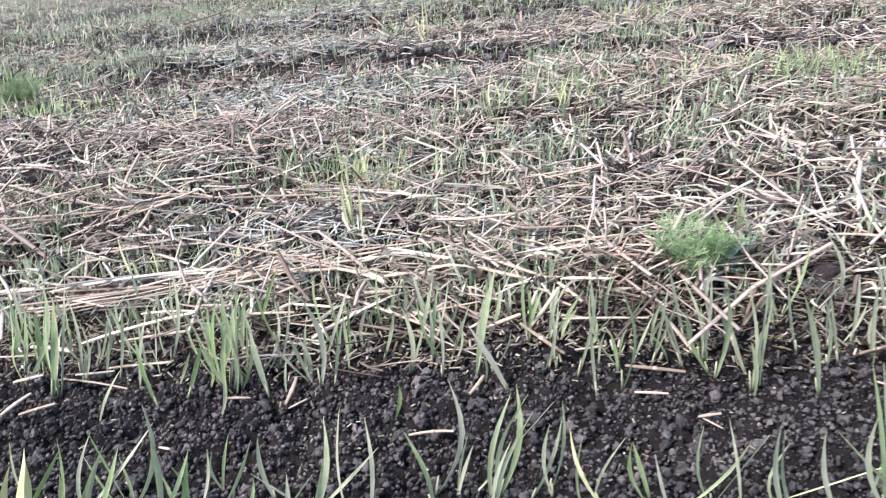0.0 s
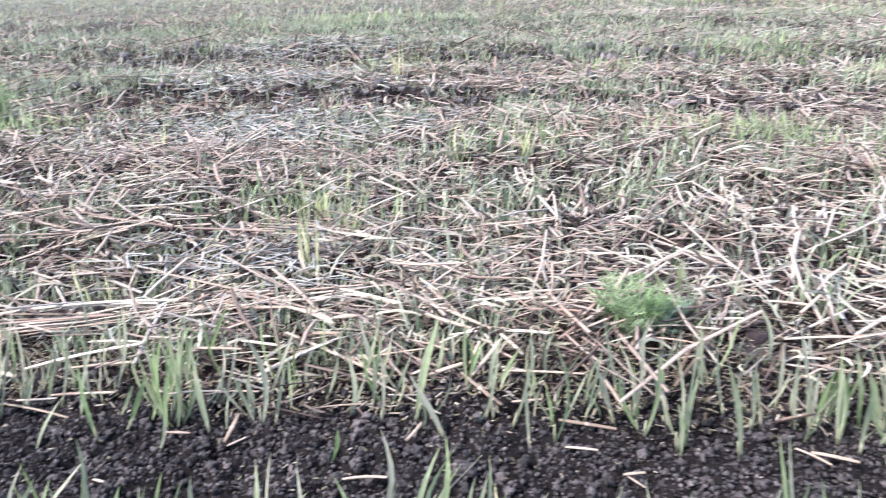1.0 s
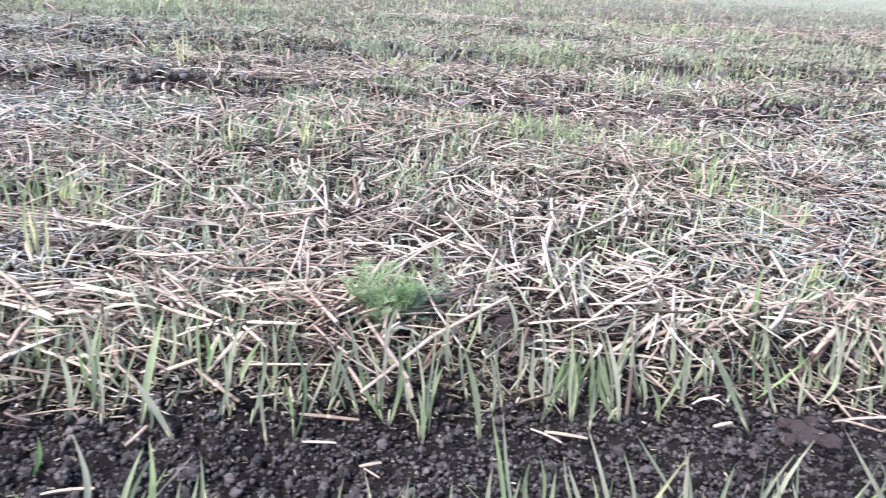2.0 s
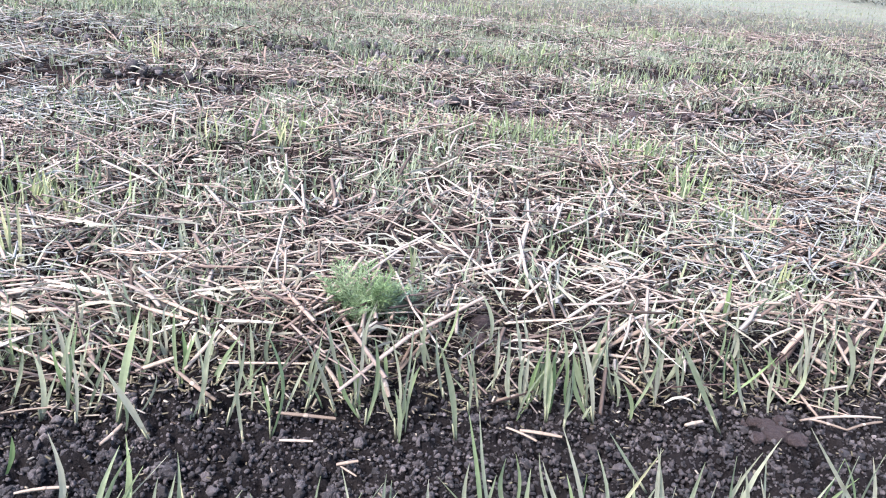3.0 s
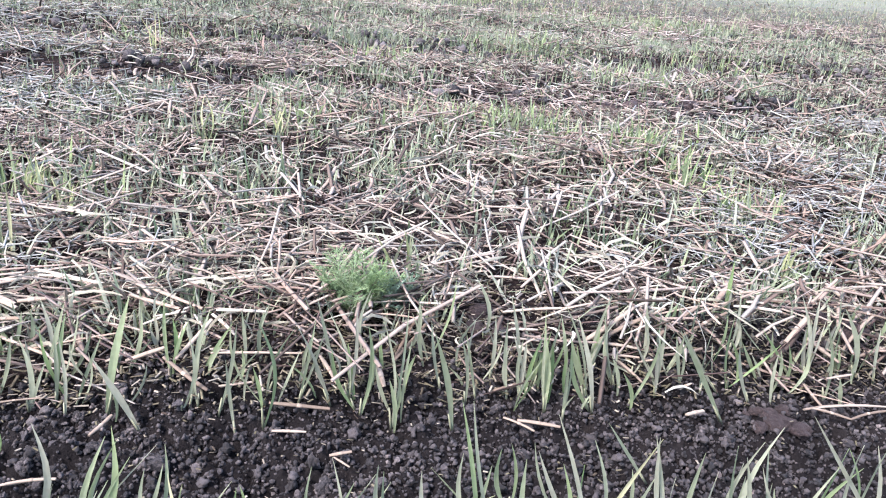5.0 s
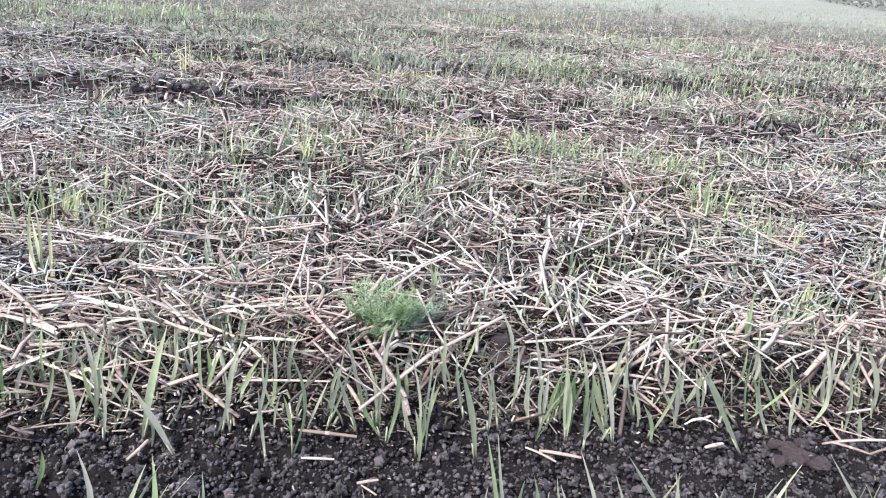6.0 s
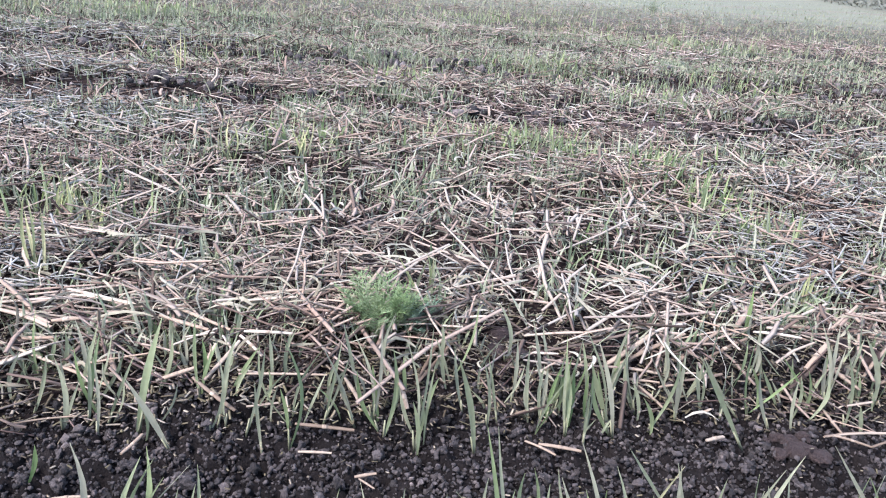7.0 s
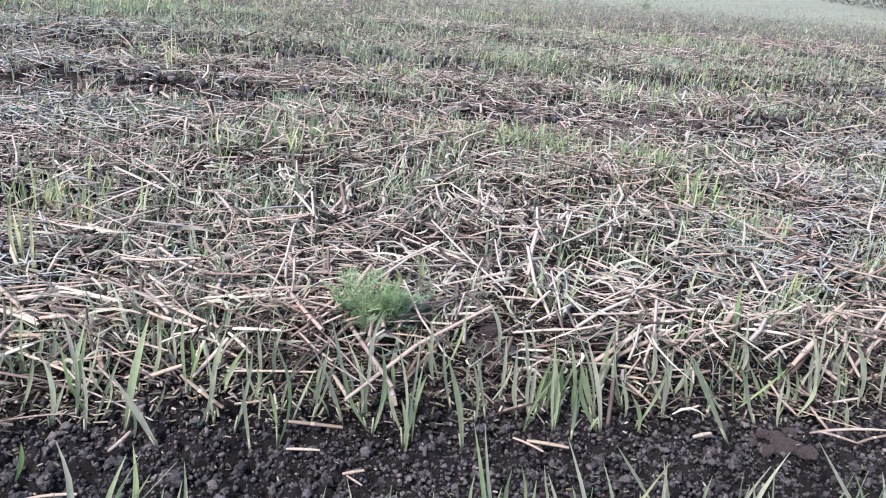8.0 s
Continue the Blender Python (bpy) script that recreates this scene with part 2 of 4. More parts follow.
def wedge(n, r0, r1, power=1.0, a0=-52, a1=60):
    """Places in a fan ahead, with a density that falls as the distance grows."""
    u = rng.random(n)
    if power == 1.0:
        r = r0 + (r1 - r0) * u
    else:
        r = (r0 ** (2 - power) + u * (r1 ** (2 - power) - r0 ** (2 - power))) ** (1 / (2 - power))
    a = np.radians(rng.uniform(a0, a1, n))
    return EYE_X + r * np.sin(a), EYE_Y + r * np.cos(a)


def tubes(x, y, z, yaw, pitch, length, radius, bend, sides=5, rings=3, flat=0.5):
    """Many bent stalks as one set of vertices and quads, hollow at the ends."""
    n = len(x)
    s = np.linspace(-0.5, 0.5, rings)
    wide = np.interp(s, [-0.5, 0, 0.5], [0.8, 1.0, 0.9])
    R = rings
    cy, sy, cp, sp = np.cos(yaw), np.sin(yaw), np.cos(pitch), np.sin(pitch)
    d = np.stack([cy * cp, sy * cp, sp], -1)
    side = np.stack([-sy, cy, 0 * sy], -1)
    up = np.cross(d, side)
    a = np.arange(sides) / sides * 2 * np.pi
    c = np.stack([x, y, z], -1)[:, None] + (length[:, None] * s[None])[..., None] * d[:, None]
    off = (bend * length)[:, None] * (1 - (2 * s[None]) ** 2)
    c = c + off[..., None] * side[:, None]
    rr = radius[:, None, None] * wide[None, :, None]
    v = c[:, :, None] + (rr * np.cos(a))[..., None] * side[:, None, None] + (rr * np.sin(a) * flat)[..., None] * up[:, None, None]
    v = v.reshape(-1, 3)
    base = (np.arange(n) * R * sides)[:, None, None]
    k = np.arange(R - 1)[None, :, None] * sides
    j = np.arange(sides)[None, None]
    j2 = (j + 1) % sides
    f = np.stack([base + k + j, base + k + j2, base + k + sides + j2, base + k + sides + j], -1).reshape(-1, 4)
    return v, f


def joined(parts):
    vs, fs, o = [], [], 0
    for v, f in parts:
        vs.append(v)
        fs.append(f + o)
        o += len(v)
    return np.concatenate(vs), np.concatenate(fs)


# bare reddish earth between the drifts of straw
BARE = [(1.12, 2.5, 0.15), (1.5, 2.44, 0.17), (0.28, 2.58, 0.12), (0.86, 2.56, 0.1), (-0.3, 1.24, 0.07), (1.95, 3.4, 0.2)]


def cover(x, y):
    """How thick the straw lies, 0 to 1: none in the furrow, thin in the dark strips."""
    q = across(x, y)
    q = np.where(q < 0.45, 1.5 - q, q)
    c = 0.12 * smooth(0.94, 0.98, q) + 0.23 * smooth(0.98, 1.05, q) + 0.65 * smooth(1.05, 1.15, q + 0.08 * (vnoise(x * 7, y * 7, 11) - 0.5))
    wave = strip(x, y) - 0.19
    for bx, by, br in BARE:
        c = c * (1 - 0.85 * np.exp(-((x - bx) / br) ** 2 - ((y - by) / (0.6 * br)) ** 2))
    c = c * (1 - (0.18 + 0.5 * smooth(0.3, 0.7, vnoise(x * 1.1 + 3, y * 0, 15))) * np.exp(-((wave - 3.42) / 0.16) ** 2) * (0.45 + 0.55 * smooth(-0.3, 0.4, x))) * (1 - 0.6 * np.exp(-((wave - 2.5) / 0.1) ** 2) * smooth(0.4, 0.7, vnoise(x * 1.7, y * 0, 13)))
    return c * (0.52 + 0.55 * smooth(0.25, 0.6, vnoise(x * 2.3, y * 4.5, 12))) * (0.4 + 0.7 * smooth(0.25, 0.6, vnoise(x * 8, y * 11, 16)))


def straw_set(n, r0, r1, power, long, thick, sides, rings, layer, a0=-52, a1=60, bend=0.09, floor=0.0):
    x, y = wedge(n, r0, r1, power, a0, a1)
    keep = rng.random(n) < cover(x, y) * (0.3 + 0.95 * smooth(0.3, 0.62, vnoise(x * 21, y * 25, 17)))
    x, y = x[keep], y[keep]
    n = len(x)
    length = np.clip(rng.lognormal(math.log(long), 0.7, n), 0.01, 0.26)
    radius = thick * rng.uniform(0.45, 1.2, n) * (0.75 + 0.25 * np.minimum(1.6, length / long)) * np.clip(np.hypot(x - EYE_X, y - EYE_Y), 1.0, 1.3)
    lie = 2.6 * math.pi * (vnoise(x * 6, y * 7, 14) - 0.5)
    calm = 0.55 * (1 - smooth(-0.05, 0.3, x)) * (1 - smooth(1.6, 2.0, y))
    yaw = np.where(rng.random(n) < 0.55 - 0.6 * calm, lie + rng.normal(0, 0.3, n), np.where(rng.random(n) < 0.25 + calm, rng.normal(0, 0.5, n), rng.uniform(0, math.pi, n)))
    pitch = rng.normal(0, 0.22, n) * np.where(rng.random(n) < 0.4, 2.6, 1.0)
    steep = np.arcsin(np.minimum(0.8, 0.042 / length))
    pitch = np.clip(pitch, -steep, steep)
    z = gz(x, y) + radius + floor + layer * rng.random(n) ** 1.5 + np.abs(np.sin(pitch)) * length * 0.35
    return tubes(x, y, z, yaw, pitch, length, radius, rng.normal(0, bend, n), sides, rings)


v, f = joined([straw_set(13000, 0.7, 2.1, 1.0, 0.044, 0.0026, 4, 3, 0.026, bend=0.05, floor=0.008), straw_set(22000, 2.1, 5.0, 1.4, 0.035, 0.0035, 3, 3, 0.03, floor=0.006),
               straw_set(30000, 5.0, 12.0, 1.6, 0.05, 0.0034, 3, 2, 0.04), straw_set(16000, 0.5, 5.5, 0.7, 0.07, 0.005, 3, 2, 0.03, 110, 258),
               straw_set(9000, 0.7, 5.5, 0.8, 0.06, 0.0045, 3, 2, 0.03, 60, 110), straw_set(9000, 0.7, 5.5, 0.8, 0.06, 0.0045, 3, 2, 0.03, 258, 308),
               straw_set(9000, 5.5, 14.0, 1.0, 0.1, 0.007, 3, 2, 0.03, 60, 308), straw_set(2500, 0.02, 0.6, 1.0, 0.045, 0.0025, 3, 2, 0.02, 0, 360)])
tagged(new("straw_litter", mesh_from("straw_litter", v, f, M_STRAW_LITTER, False)), "matted weathered straw littering the tilled field", "straw", kind="stuff")


# the lowest layer has decayed to brown
M_STRAW_DECAYED = plant_material("decayed_straw", [(0.0, (0.01, 0.007, 0.006)), (0.45, (0.042, 0.027, 0.025)), (0.8, (0.112, 0.079, 0.073)), (1.0, (0.205, 0.168, 0.154))], island, 160.0, 0.75)
v, f = joined([straw_set(22000, 0.7, 2.1, 1.0, 0.034, 0.0016, 3, 2, 0.014, bend=0.08), straw_set(46000, 2.1, 5.0, 1.4, 0.036, 0.0024, 3, 2, 0.016)])
tagged(new("decayed_straw", mesh_from("decayed_straw", v, f, M_STRAW_DECAYED, False)), "brown decayed straw bits under the paler litter", "straw", kind="stuff")

# drifts of rotting, reddish straw
RUST = [(-0.41, 2.0, 0.16), (-0.08, 1.87, 0.17), (-1.05, 2.15, 0.15), (0.42, 2.52, 0.18), (-0.58, 1.98, 0.12), (-0.04, 1.95, 0.12), (0.95, 1.83, 0.16),
        (1.1, 2.53, 0.26), (1.45, 2.47, 0.2), (0.74, 3.22, 0.25), (0.42, 2.91, 0.2), (1.6, 5.3, 0.45), (2.55, 4.5, 0.4), (4.3, 5.8, 0.6)]
M_STRAW_RUST = plant_material("rotting_straw", [(0.0, (0.0715, 0.0495, 0.044)), (0.35, (0.165, 0.124, 0.11)), (0.7, (0.248, 0.198, 0.179)), (1.0, (0.341, 0.292, 0.27))], island, 160.0, 0.65)


def rusty(cx, cy, size):
    n = int(240 * max(0.4, min(1.6, size / 0.2)))
    x, y = rng.normal(cx, size, n), rng.normal(cy, size * 0.45, n)
    keep = y > 1.03
    x, y = x[keep], y[keep]
    n = len(x)
    length = np.clip(rng.lognormal(math.log(0.05), 0.5, n), 0.015, 0.16) * (1 if cy < 4 else 1.5)
    radius = rng.uniform(0.0012, 0.0026, n) * (1 if cy < 2.2 else 1.35 if cy < 4 else 2)
    pitch = rng.normal(0, 0.14, n)
    z = gz(x, y) + radius + rng.uniform(0.012, 0.04, n)
    return tubes(x, y, z, rng.normal(0, 1.2, n), pitch, length, radius, rng.normal(0, 0.05, n), 4, 2)


v, f = joined([rusty(*r) for r in RUST])
tagged(new("rotting_straw", mesh_from("rotting_straw", v, f, M_STRAW_RUST, False)), "reddish-brown rotting straw lying in drifts", "straw", kind="stuff")

# drifts of straw that the weather has bleached grey
BLEACHED = [(1.3, 1.42, 0.15), (1.5, 1.5, 0.18), (1.6, 1.75, 0.2), (1.1, 1.25, 0.12), (-0.3, 2.25, 0.2), (-0.15, 2.35, 0.2), (-0.55, 3.9, 0.35), (-0.5, 3.0, 0.25), (-0.1, 1.32, 0.12), (2.2, 2.2, 0.3)]
M_STRAW_GREY = plant_material("bleached_straw", [(0.0, (0.09, 0.086, 0.084)), (0.35, (0.155, 0.152, 0.15)), (0.7, (0.21, 0.207, 0.2)), (1.0, (0.25, 0.246, 0.24))], island, 160.0, 0.65)
v, f = joined([rusty(*r) for r in BLEACHED])
tagged(new("bleached_straw", mesh_from("bleached_straw", v, f, M_STRAW_GREY, False)), "grey bleached straw lying in pale drifts", "straw", kind="stuff")


def flakes(n):
    """Short bits of chaff and husk, thickest along the edge of the litter."""
    x, y = wedge(n, 0.5, 1.9, 1.0)
    q = across(x, y)
    band = 0.045 + 0.955 * smooth(0.93, 1.01, q) * (1 - 0.8 * smooth(1.1, 1.3, q))
    keep = rng.random(n) < band
    x, y, q = x[keep], y[keep], q[keep]
    n = len(x)
    length, radius = np.where(q < 0.96, 0.55, 1.25) * rng.uniform(0.003, 0.012, n), rng.uniform(0.0005, 0.0018, n) * np.where(q < 0.96, 1.0, 1.2)
    pitch = rng.normal(0, 0.25, n)
    z = gz(x, y) + radius + rng.random(n) * np.where(q < 1.0, 0.012, 0.008)
    return tubes(x, y, z, rng.uniform(0, math.pi, n), pitch, length, radius, rng.normal(0, 0.1, n), 4, 2, 0.3)


v, f = flakes(50000)
tagged(new("chaff", mesh_from("chaff", v, f, M_CHAFF, False)), "small pale husks and chopped straw bits on the soil", "chaff", kind="stuff")


def shreds(n):
    """Torn dry leaves: narrow folded ribbons that lie curled on the litter."""
    x, y = wedge(n, 0.75, 4.5, 1.3)
    keep = rng.random(n) < cover(x, y) * 0.9
    x, y = x[keep], y[keep]
    n = len(x)
    length, w = np.clip(rng.lognormal(math.log(0.038), 0.5, n), 0.012, 0.11), rng.uniform(0.0016, 0.0048, n)
    s = np.linspace(0, 1, 5)
    turn = rng.uniform(0, 2 * np.pi, n)[:, None] + rng.normal(0, 1.3, n)[:, None] * s
    step = np.stack([np.cos(turn), np.sin(turn)], -1) * (length / 4)[:, None, None]
    run = np.cumsum(step, 1) - step[:, :1]
    c = np.zeros((n, 5, 3))
    c[..., :2] = np.stack([x, y], -1)[:, None] + run
    c[..., 2] = (gz(x, y) + 0.01 + 0.03 * rng.random(n))[:, None] + (length * rng.uniform(0.0, 0.22, n))[:, None] * np.sin(np.pi * s) + (length * rng.normal(0, 0.14, n))[:, None] * s
    roll = rng.normal(0, 0.7, n)[:, None] + rng.normal(0, 0.9, n)[:, None] * s
    side = np.stack([-np.sin(turn) * np.cos(roll), np.cos(turn) * np.cos(roll), np.sin(roll)], -1)
    hw = (w[:, None] * np.array([0.5, 1.0, 0.95, 0.7, 0.12]) * 0.5)[..., None]
    mid = c + np.array([0, 0, 1.0]) * 0.5 * hw
    v = np.stack([c + hw * side, mid, c - hw * side], 2).reshape(-1, 3)
    base = (np.arange(n) * 15)[:, None, None]
    k, j = np.arange(4)[None, :, None] * 3, np.arange(2)[None, None]
    return v, np.stack([base + k + j, base + k + j + 1, base + k + 4 + j, base + k + 3 + j], -1).reshape(-1, 4)


M_SHRED = plant_material("torn_dry_leaf", [(0.0, (0.06, 0.052, 0.042)), (0.3, (0.19, 0.18, 0.145)), (0.7, (0.27, 0.265, 0.22)), (1.0, (0.31, 0.305, 0.275))], island, 160.0, 0.7, (0.85, 0.78, 0.72), 0.25)
v, f = shreds(19000)
tagged(new("dry_leaves", mesh_from("dry_leaves", v, f, M_SHRED, False)), "torn grey dry leaves curled among the straw", "dry leaves", kind="stuff")


def blades(x, y, z, h, w, yaw, lean, curl, rings=5):
    """Upright leaf blades with a folded midrib, tapering to a point."""
    n = len(x)
    s = np.linspace(0, 1, rings)
    cy, sy = np.cos(yaw), np.sin(yaw)
    fwd, side = np.stack([cy, sy, 0 * cy], -1), np.stack([-sy, cy, 0 * cy], -1)
    out = lean[:, None] * s + curl[:, None] * s ** 2.5
    rise = s[None] * (1 - 0.25 * np.minimum(1, np.abs(out)))
    c = np.stack([x, y, z], -1)[:, None] + (h[:, None] * out)[..., None] * fwd[:, None]
    c[..., 2] += h[:, None] * rise
    prof = np.clip(np.array([0.45, 0.95, 1.0, 0.7, 0.06]) if rings == 5 else np.interp(s, [0, 0.3, 0.6, 1], [0.5, 1, 0.9, 0.06]), 0, 1)
    hw = (w[:, None] * prof[None] * 0.5)[..., None]
    left, right = c + hw * side[:, None], c - hw * side[:, None]
    mid = c - 0.45 * hw * fwd[:, None]
    v = np.stack([left, mid, right], 2).reshape(-1, 3)
    base = (np.arange(n) * rings * 3)[:, None, None]
    k = np.arange(rings - 1)[None, :, None] * 3
    j = np.arange(2)[None, None]
    f = np.stack([base + k + j, base + k + j + 1, base + k + 3 + j + 1, base + k + 3 + j], -1).reshape(-1, 4)
    return v, f


def green(x, y):
    """Where shoots stand thick: in drifts along the drill rows."""
    q = across(x, y)
    rows = 0.5 + 0.5 * np.cos((q + 0.05 * vnoise(x * 3, y, 21)) / 0.155 * 2 * np.pi)
    drift = smooth(0.4, 0.75, vnoise(x * 1.6 + 5, y * 2.6, 22))
    tuft = smooth(0.35, 0.7, vnoise(x * 11, y * 13, 24))
    wave = strip(x, y) - 0.19
    rows = rows * (1 - 0.5 * np.exp(-((wave - 3.42) / 0.16) ** 2)) * (1 - 0.5 * np.exp(-((wave - 2.5) / 0.1) ** 2))
    drift = drift * (1 - 0.4 * np.exp(-((wave - 3.42) / 0.16) ** 2))
    far = smooth(2.6, 4.5, y)
    return (0.3 + 0.25 * far + (0.7 - 0.25 * far) * drift) * (0.35 + 0.2 * far + (0.65 - 0.2 * far) * rows) * (0.2 + 0.25 * far + (0.8 - 0.25 * far) * tuft) * smooth(1.0, 1.12, np.where(q < 0.45, 1.5 - q, q))


def shoot_set(n, r0, r1, power, tall, wide, rings, a0=-52, a1=60):
    x, y = wedge(n, r0, r1, power, a0, a1)
    keep = rng.random(n) < green(x, y)
    x, y = x[keep], y[keep]
    n = len(x)
    h = tall * rng.lognormal(0, 0.32, n) * (0.75 + 0.5 * vnoise(x * 2, y * 3, 23))
    h = h * (1 - 0.6 * smooth(7, 26, y))
    return blades(x, y, gz(x, y) - 0.003, h, wide * rng.uniform(0.6, 1.3, n), rng.uniform(0, 2 * math.pi, n),
                  np.abs(rng.normal(0, 0.42, n)), rng.normal(0.12, 0.25, n), rings)


v, f = joined([shoot_set(31000, 0.75, 2.1, 1.0, 0.043, 0.0042, 4), shoot_set(190000, 2.1, 5.5, 1.15, 0.04, 0.005, 3),
               shoot_set(25000, 0.5, 9.0, 1.0, 0.06, 0.011, 3, 60, 308)])
tagged(new("field_shoots", mesh_from("field_shoots", v, f, M_SHOOTS, False)), "pale green cereal shoots coming up through the straw", "shoots", kind="stuff")

M_FAR_SHOOTS = plant_material("distant_shoots", [(0.0, (0.17, 0.195, 0.12)), (0.4, (0.205, 0.226, 0.155)), (0.75, (0.23, 0.24, 0.185)), (1.0, (0.215, 0.245, 0.145))], island, 20.0, 0.6, (0.95, 0.85, 0.8), 0.4)
v, f = shoot_set(90000, 5.0, 34.0, 1.75, 0.05, 0.011, 3)
tagged(new("distant_shoots", mesh_from("distant_shoots", v, f, M_FAR_SHOOTS, False)), "grey-green cereal shoots closing up far out in the field", "shoots", kind="stuff")

# green drifts, where the seed came up thickest
DRIFTS = [(0.94, 2.0, 0.09), (1.21, 1.86, 0.08), (1.19, 1.64, 0.07), (-0.09, 3.5, 0.16), (1.72, 2.9, 0.12), (0.83, 3.2, 0.12), (1.19, 1.44, 0.06), (0.4, 2.05, 0.08),
          (-0.04, 1.59, 0.1), (-1.02, 2.4, 0.12), (0.89, 2.1, 0.1), (-1.3, 2.5, 0.1), (2.05, 6.8, 0.5), (3.0, 5.2, 0.35), (-0.43, 5.5, 0.4), (1.5, 3.6, 0.2), (2.3, 3.3, 0.2)]
M_DRIFT = plant_material("fresh_green_shoots", [(0.0, (0.17, 0.225, 0.095)), (0.5, (0.225, 0.268, 0.14)), (1.0, (0.275, 0.297, 0.19))], island, 120.0, 0.5, None, 0.4)


def drift(cx, cy, size):
    n = int(75 * min(3.0, max(0.6, size / 0.1)))
    x, y = rng.normal(cx, size, n), rng.normal(cy, size * 0.6, n)
    wide = 0.0055 if cy < 4 else 0.009
    return blades(x, y, gz(x, y) - 0.003, rng.uniform(0.045, 0.095, n), wide * rng.uniform(0.6, 1.3, n), rng.uniform(0, 2 * math.pi, n),
                  np.abs(rng.normal(0, 0.25, n)), rng.normal(0.1, 0.2, n), 4)


v, f = joined([drift(*d) for d in DRIFTS])
tagged(new("green_shoots", mesh_from("green_shoots", v, f, M_DRIFT, False)), "fresh green cereal shoots crowded in drifts", "shoots", kind="stuff")

# ---- soil crumbs ----
def crumb_shapes(count, sub, seed):
    shapes = []
    for k in range(count):
        bm = bmesh.new()
        bmesh.ops.create_icosphere(bm, subdivisions=sub, radius=1)
        for vert in bm.verts:
            p = vert.co.normalized()
            q = p * 1.3 + Vector((k * 7.3, seed, 0))
            vert.co = p * max(0.3, 0.85 + 0.7 * noise.noise(q) + 0.65 * noise.noise(q * 2.4) + (0.5 * noise.noise(q * 5.2) if sub > 1 else 0))
        bm.verts.index_update()
        shapes.append((np.array([vv.co[:] for vv in bm.verts]), np.array([[q.index for q in fc.verts] for fc in bm.faces])))
        bm.free()
    return shapes


def crumbs(n, shapes, sampler, small, big):
    parts = []
    x, y, *lift = sampler(n)
    r = np.clip(rng.lognormal(math.log(small), 0.65, len(x)), 0.0009, big)
    z = gz(x, y) + 0.7 * tilth(x, y) + (lift[0] if lift else r * rng.uniform(-0.3, 1.9, len(x)))
    for k, (sv, sf) in enumerate(shapes):
        pick = np.arange(k, len(x), len(shapes))
        a = rng.uniform(0, 2 * np.pi, len(pick))
        sc = r[pick][:, None] * rng.uniform(0.6, 1.35, (len(pick), 3))
        w = sv[None] * sc[:, None]
        ca, sa = np.cos(a)[:, None], np.sin(a)[:, None]
        w = np.stack([w[..., 0] * ca - w[..., 1] * sa, w[..., 0] * sa + w[..., 1] * ca, w[..., 2] * 0.95], -1)
        w += np.stack([x[pick], y[pick], z[pick]], -1)[:, None]
        fc = sf[None] + (np.arange(len(pick)) * len(sv))[:, None, None]
        parts.append((w.reshape(-1, 3), fc.reshape(-1, 3)))
    return joined(parts)


def furrow(n):
    x, y = rng.uniform(-0.6, 1.3, n), rng.uniform(0.69, 1.08, n)
    out = rng.random(n) < 0.04
    x, y = np.where(out, rng.uniform(-3, 4, n), x), np.where(out, rng.uniform(0.45, 1.05, n), y)
    keep = rng.random(n) < 1 - 0.75 * smooth(0.97, 1.08, across(x, y))
    return x[keep], y[keep]


# clods in the furrow: places and radii
CLOD_SPOTS = [(-0.5 + 1.75 * rng.random(), 0.72 + 0.3 * rng.random(), 0.005 * math.exp(rng.normal(0, 0.4))) for _ in range(90)]


def crusts(n):
    """Crumbs that stick to the clods."""
    pick = np.array(CLOD_SPOTS)[rng.integers(0, len(CLOD_SPOTS), n)]
    a, up = rng.uniform(0, 2 * np.pi, n), rng.uniform(0.0, 1.0, n)
    out = np.sqrt(1 - up ** 2) * pick[:, 2] * 0.95
    return pick[:, 0] + out * np.cos(a), pick[:, 1] + out * np.sin(a), pick[:, 2] * (0.15 + 0.7 * up)


def strips(n):
    x = rng.uniform(-1.6, 3.2, n)
    y = np.where(rng.random(n) < 0.65, rng.normal(3.61, 0.12, n), rng.normal(2.7, 0.1, n))
    return x, y - 0.15 * (x - 0.3)


v, f = joined([crumbs(47000, crumb_shapes(24, 1, 6.0), furrow, 0.0014, 0.003), crumbs(7000, crumb_shapes(10, 1, 3.0), crusts, 0.0018, 0.0035),
               crumbs(2600, crumb_shapes(20, 2, 1.0), furrow, 0.0025, 0.005), crumbs(3000, crumb_shapes(6, 1, 5.0), strips, 0.007, 0.018)])
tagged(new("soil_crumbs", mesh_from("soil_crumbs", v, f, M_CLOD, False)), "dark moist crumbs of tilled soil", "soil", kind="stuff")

# ---- things ----
def part(name, bm, mat, parent, label="", smooth_shade=True):
    me = bpy.data.meshes.new(name)
    bm.to_mesh(me)
    bm.free()
    for p in me.polygons:
        p.use_smooth = smooth_shade
    me.materials.append(mat)
    ob = new(name, me)
    ob.parent = parent
    return tagged(ob, label)


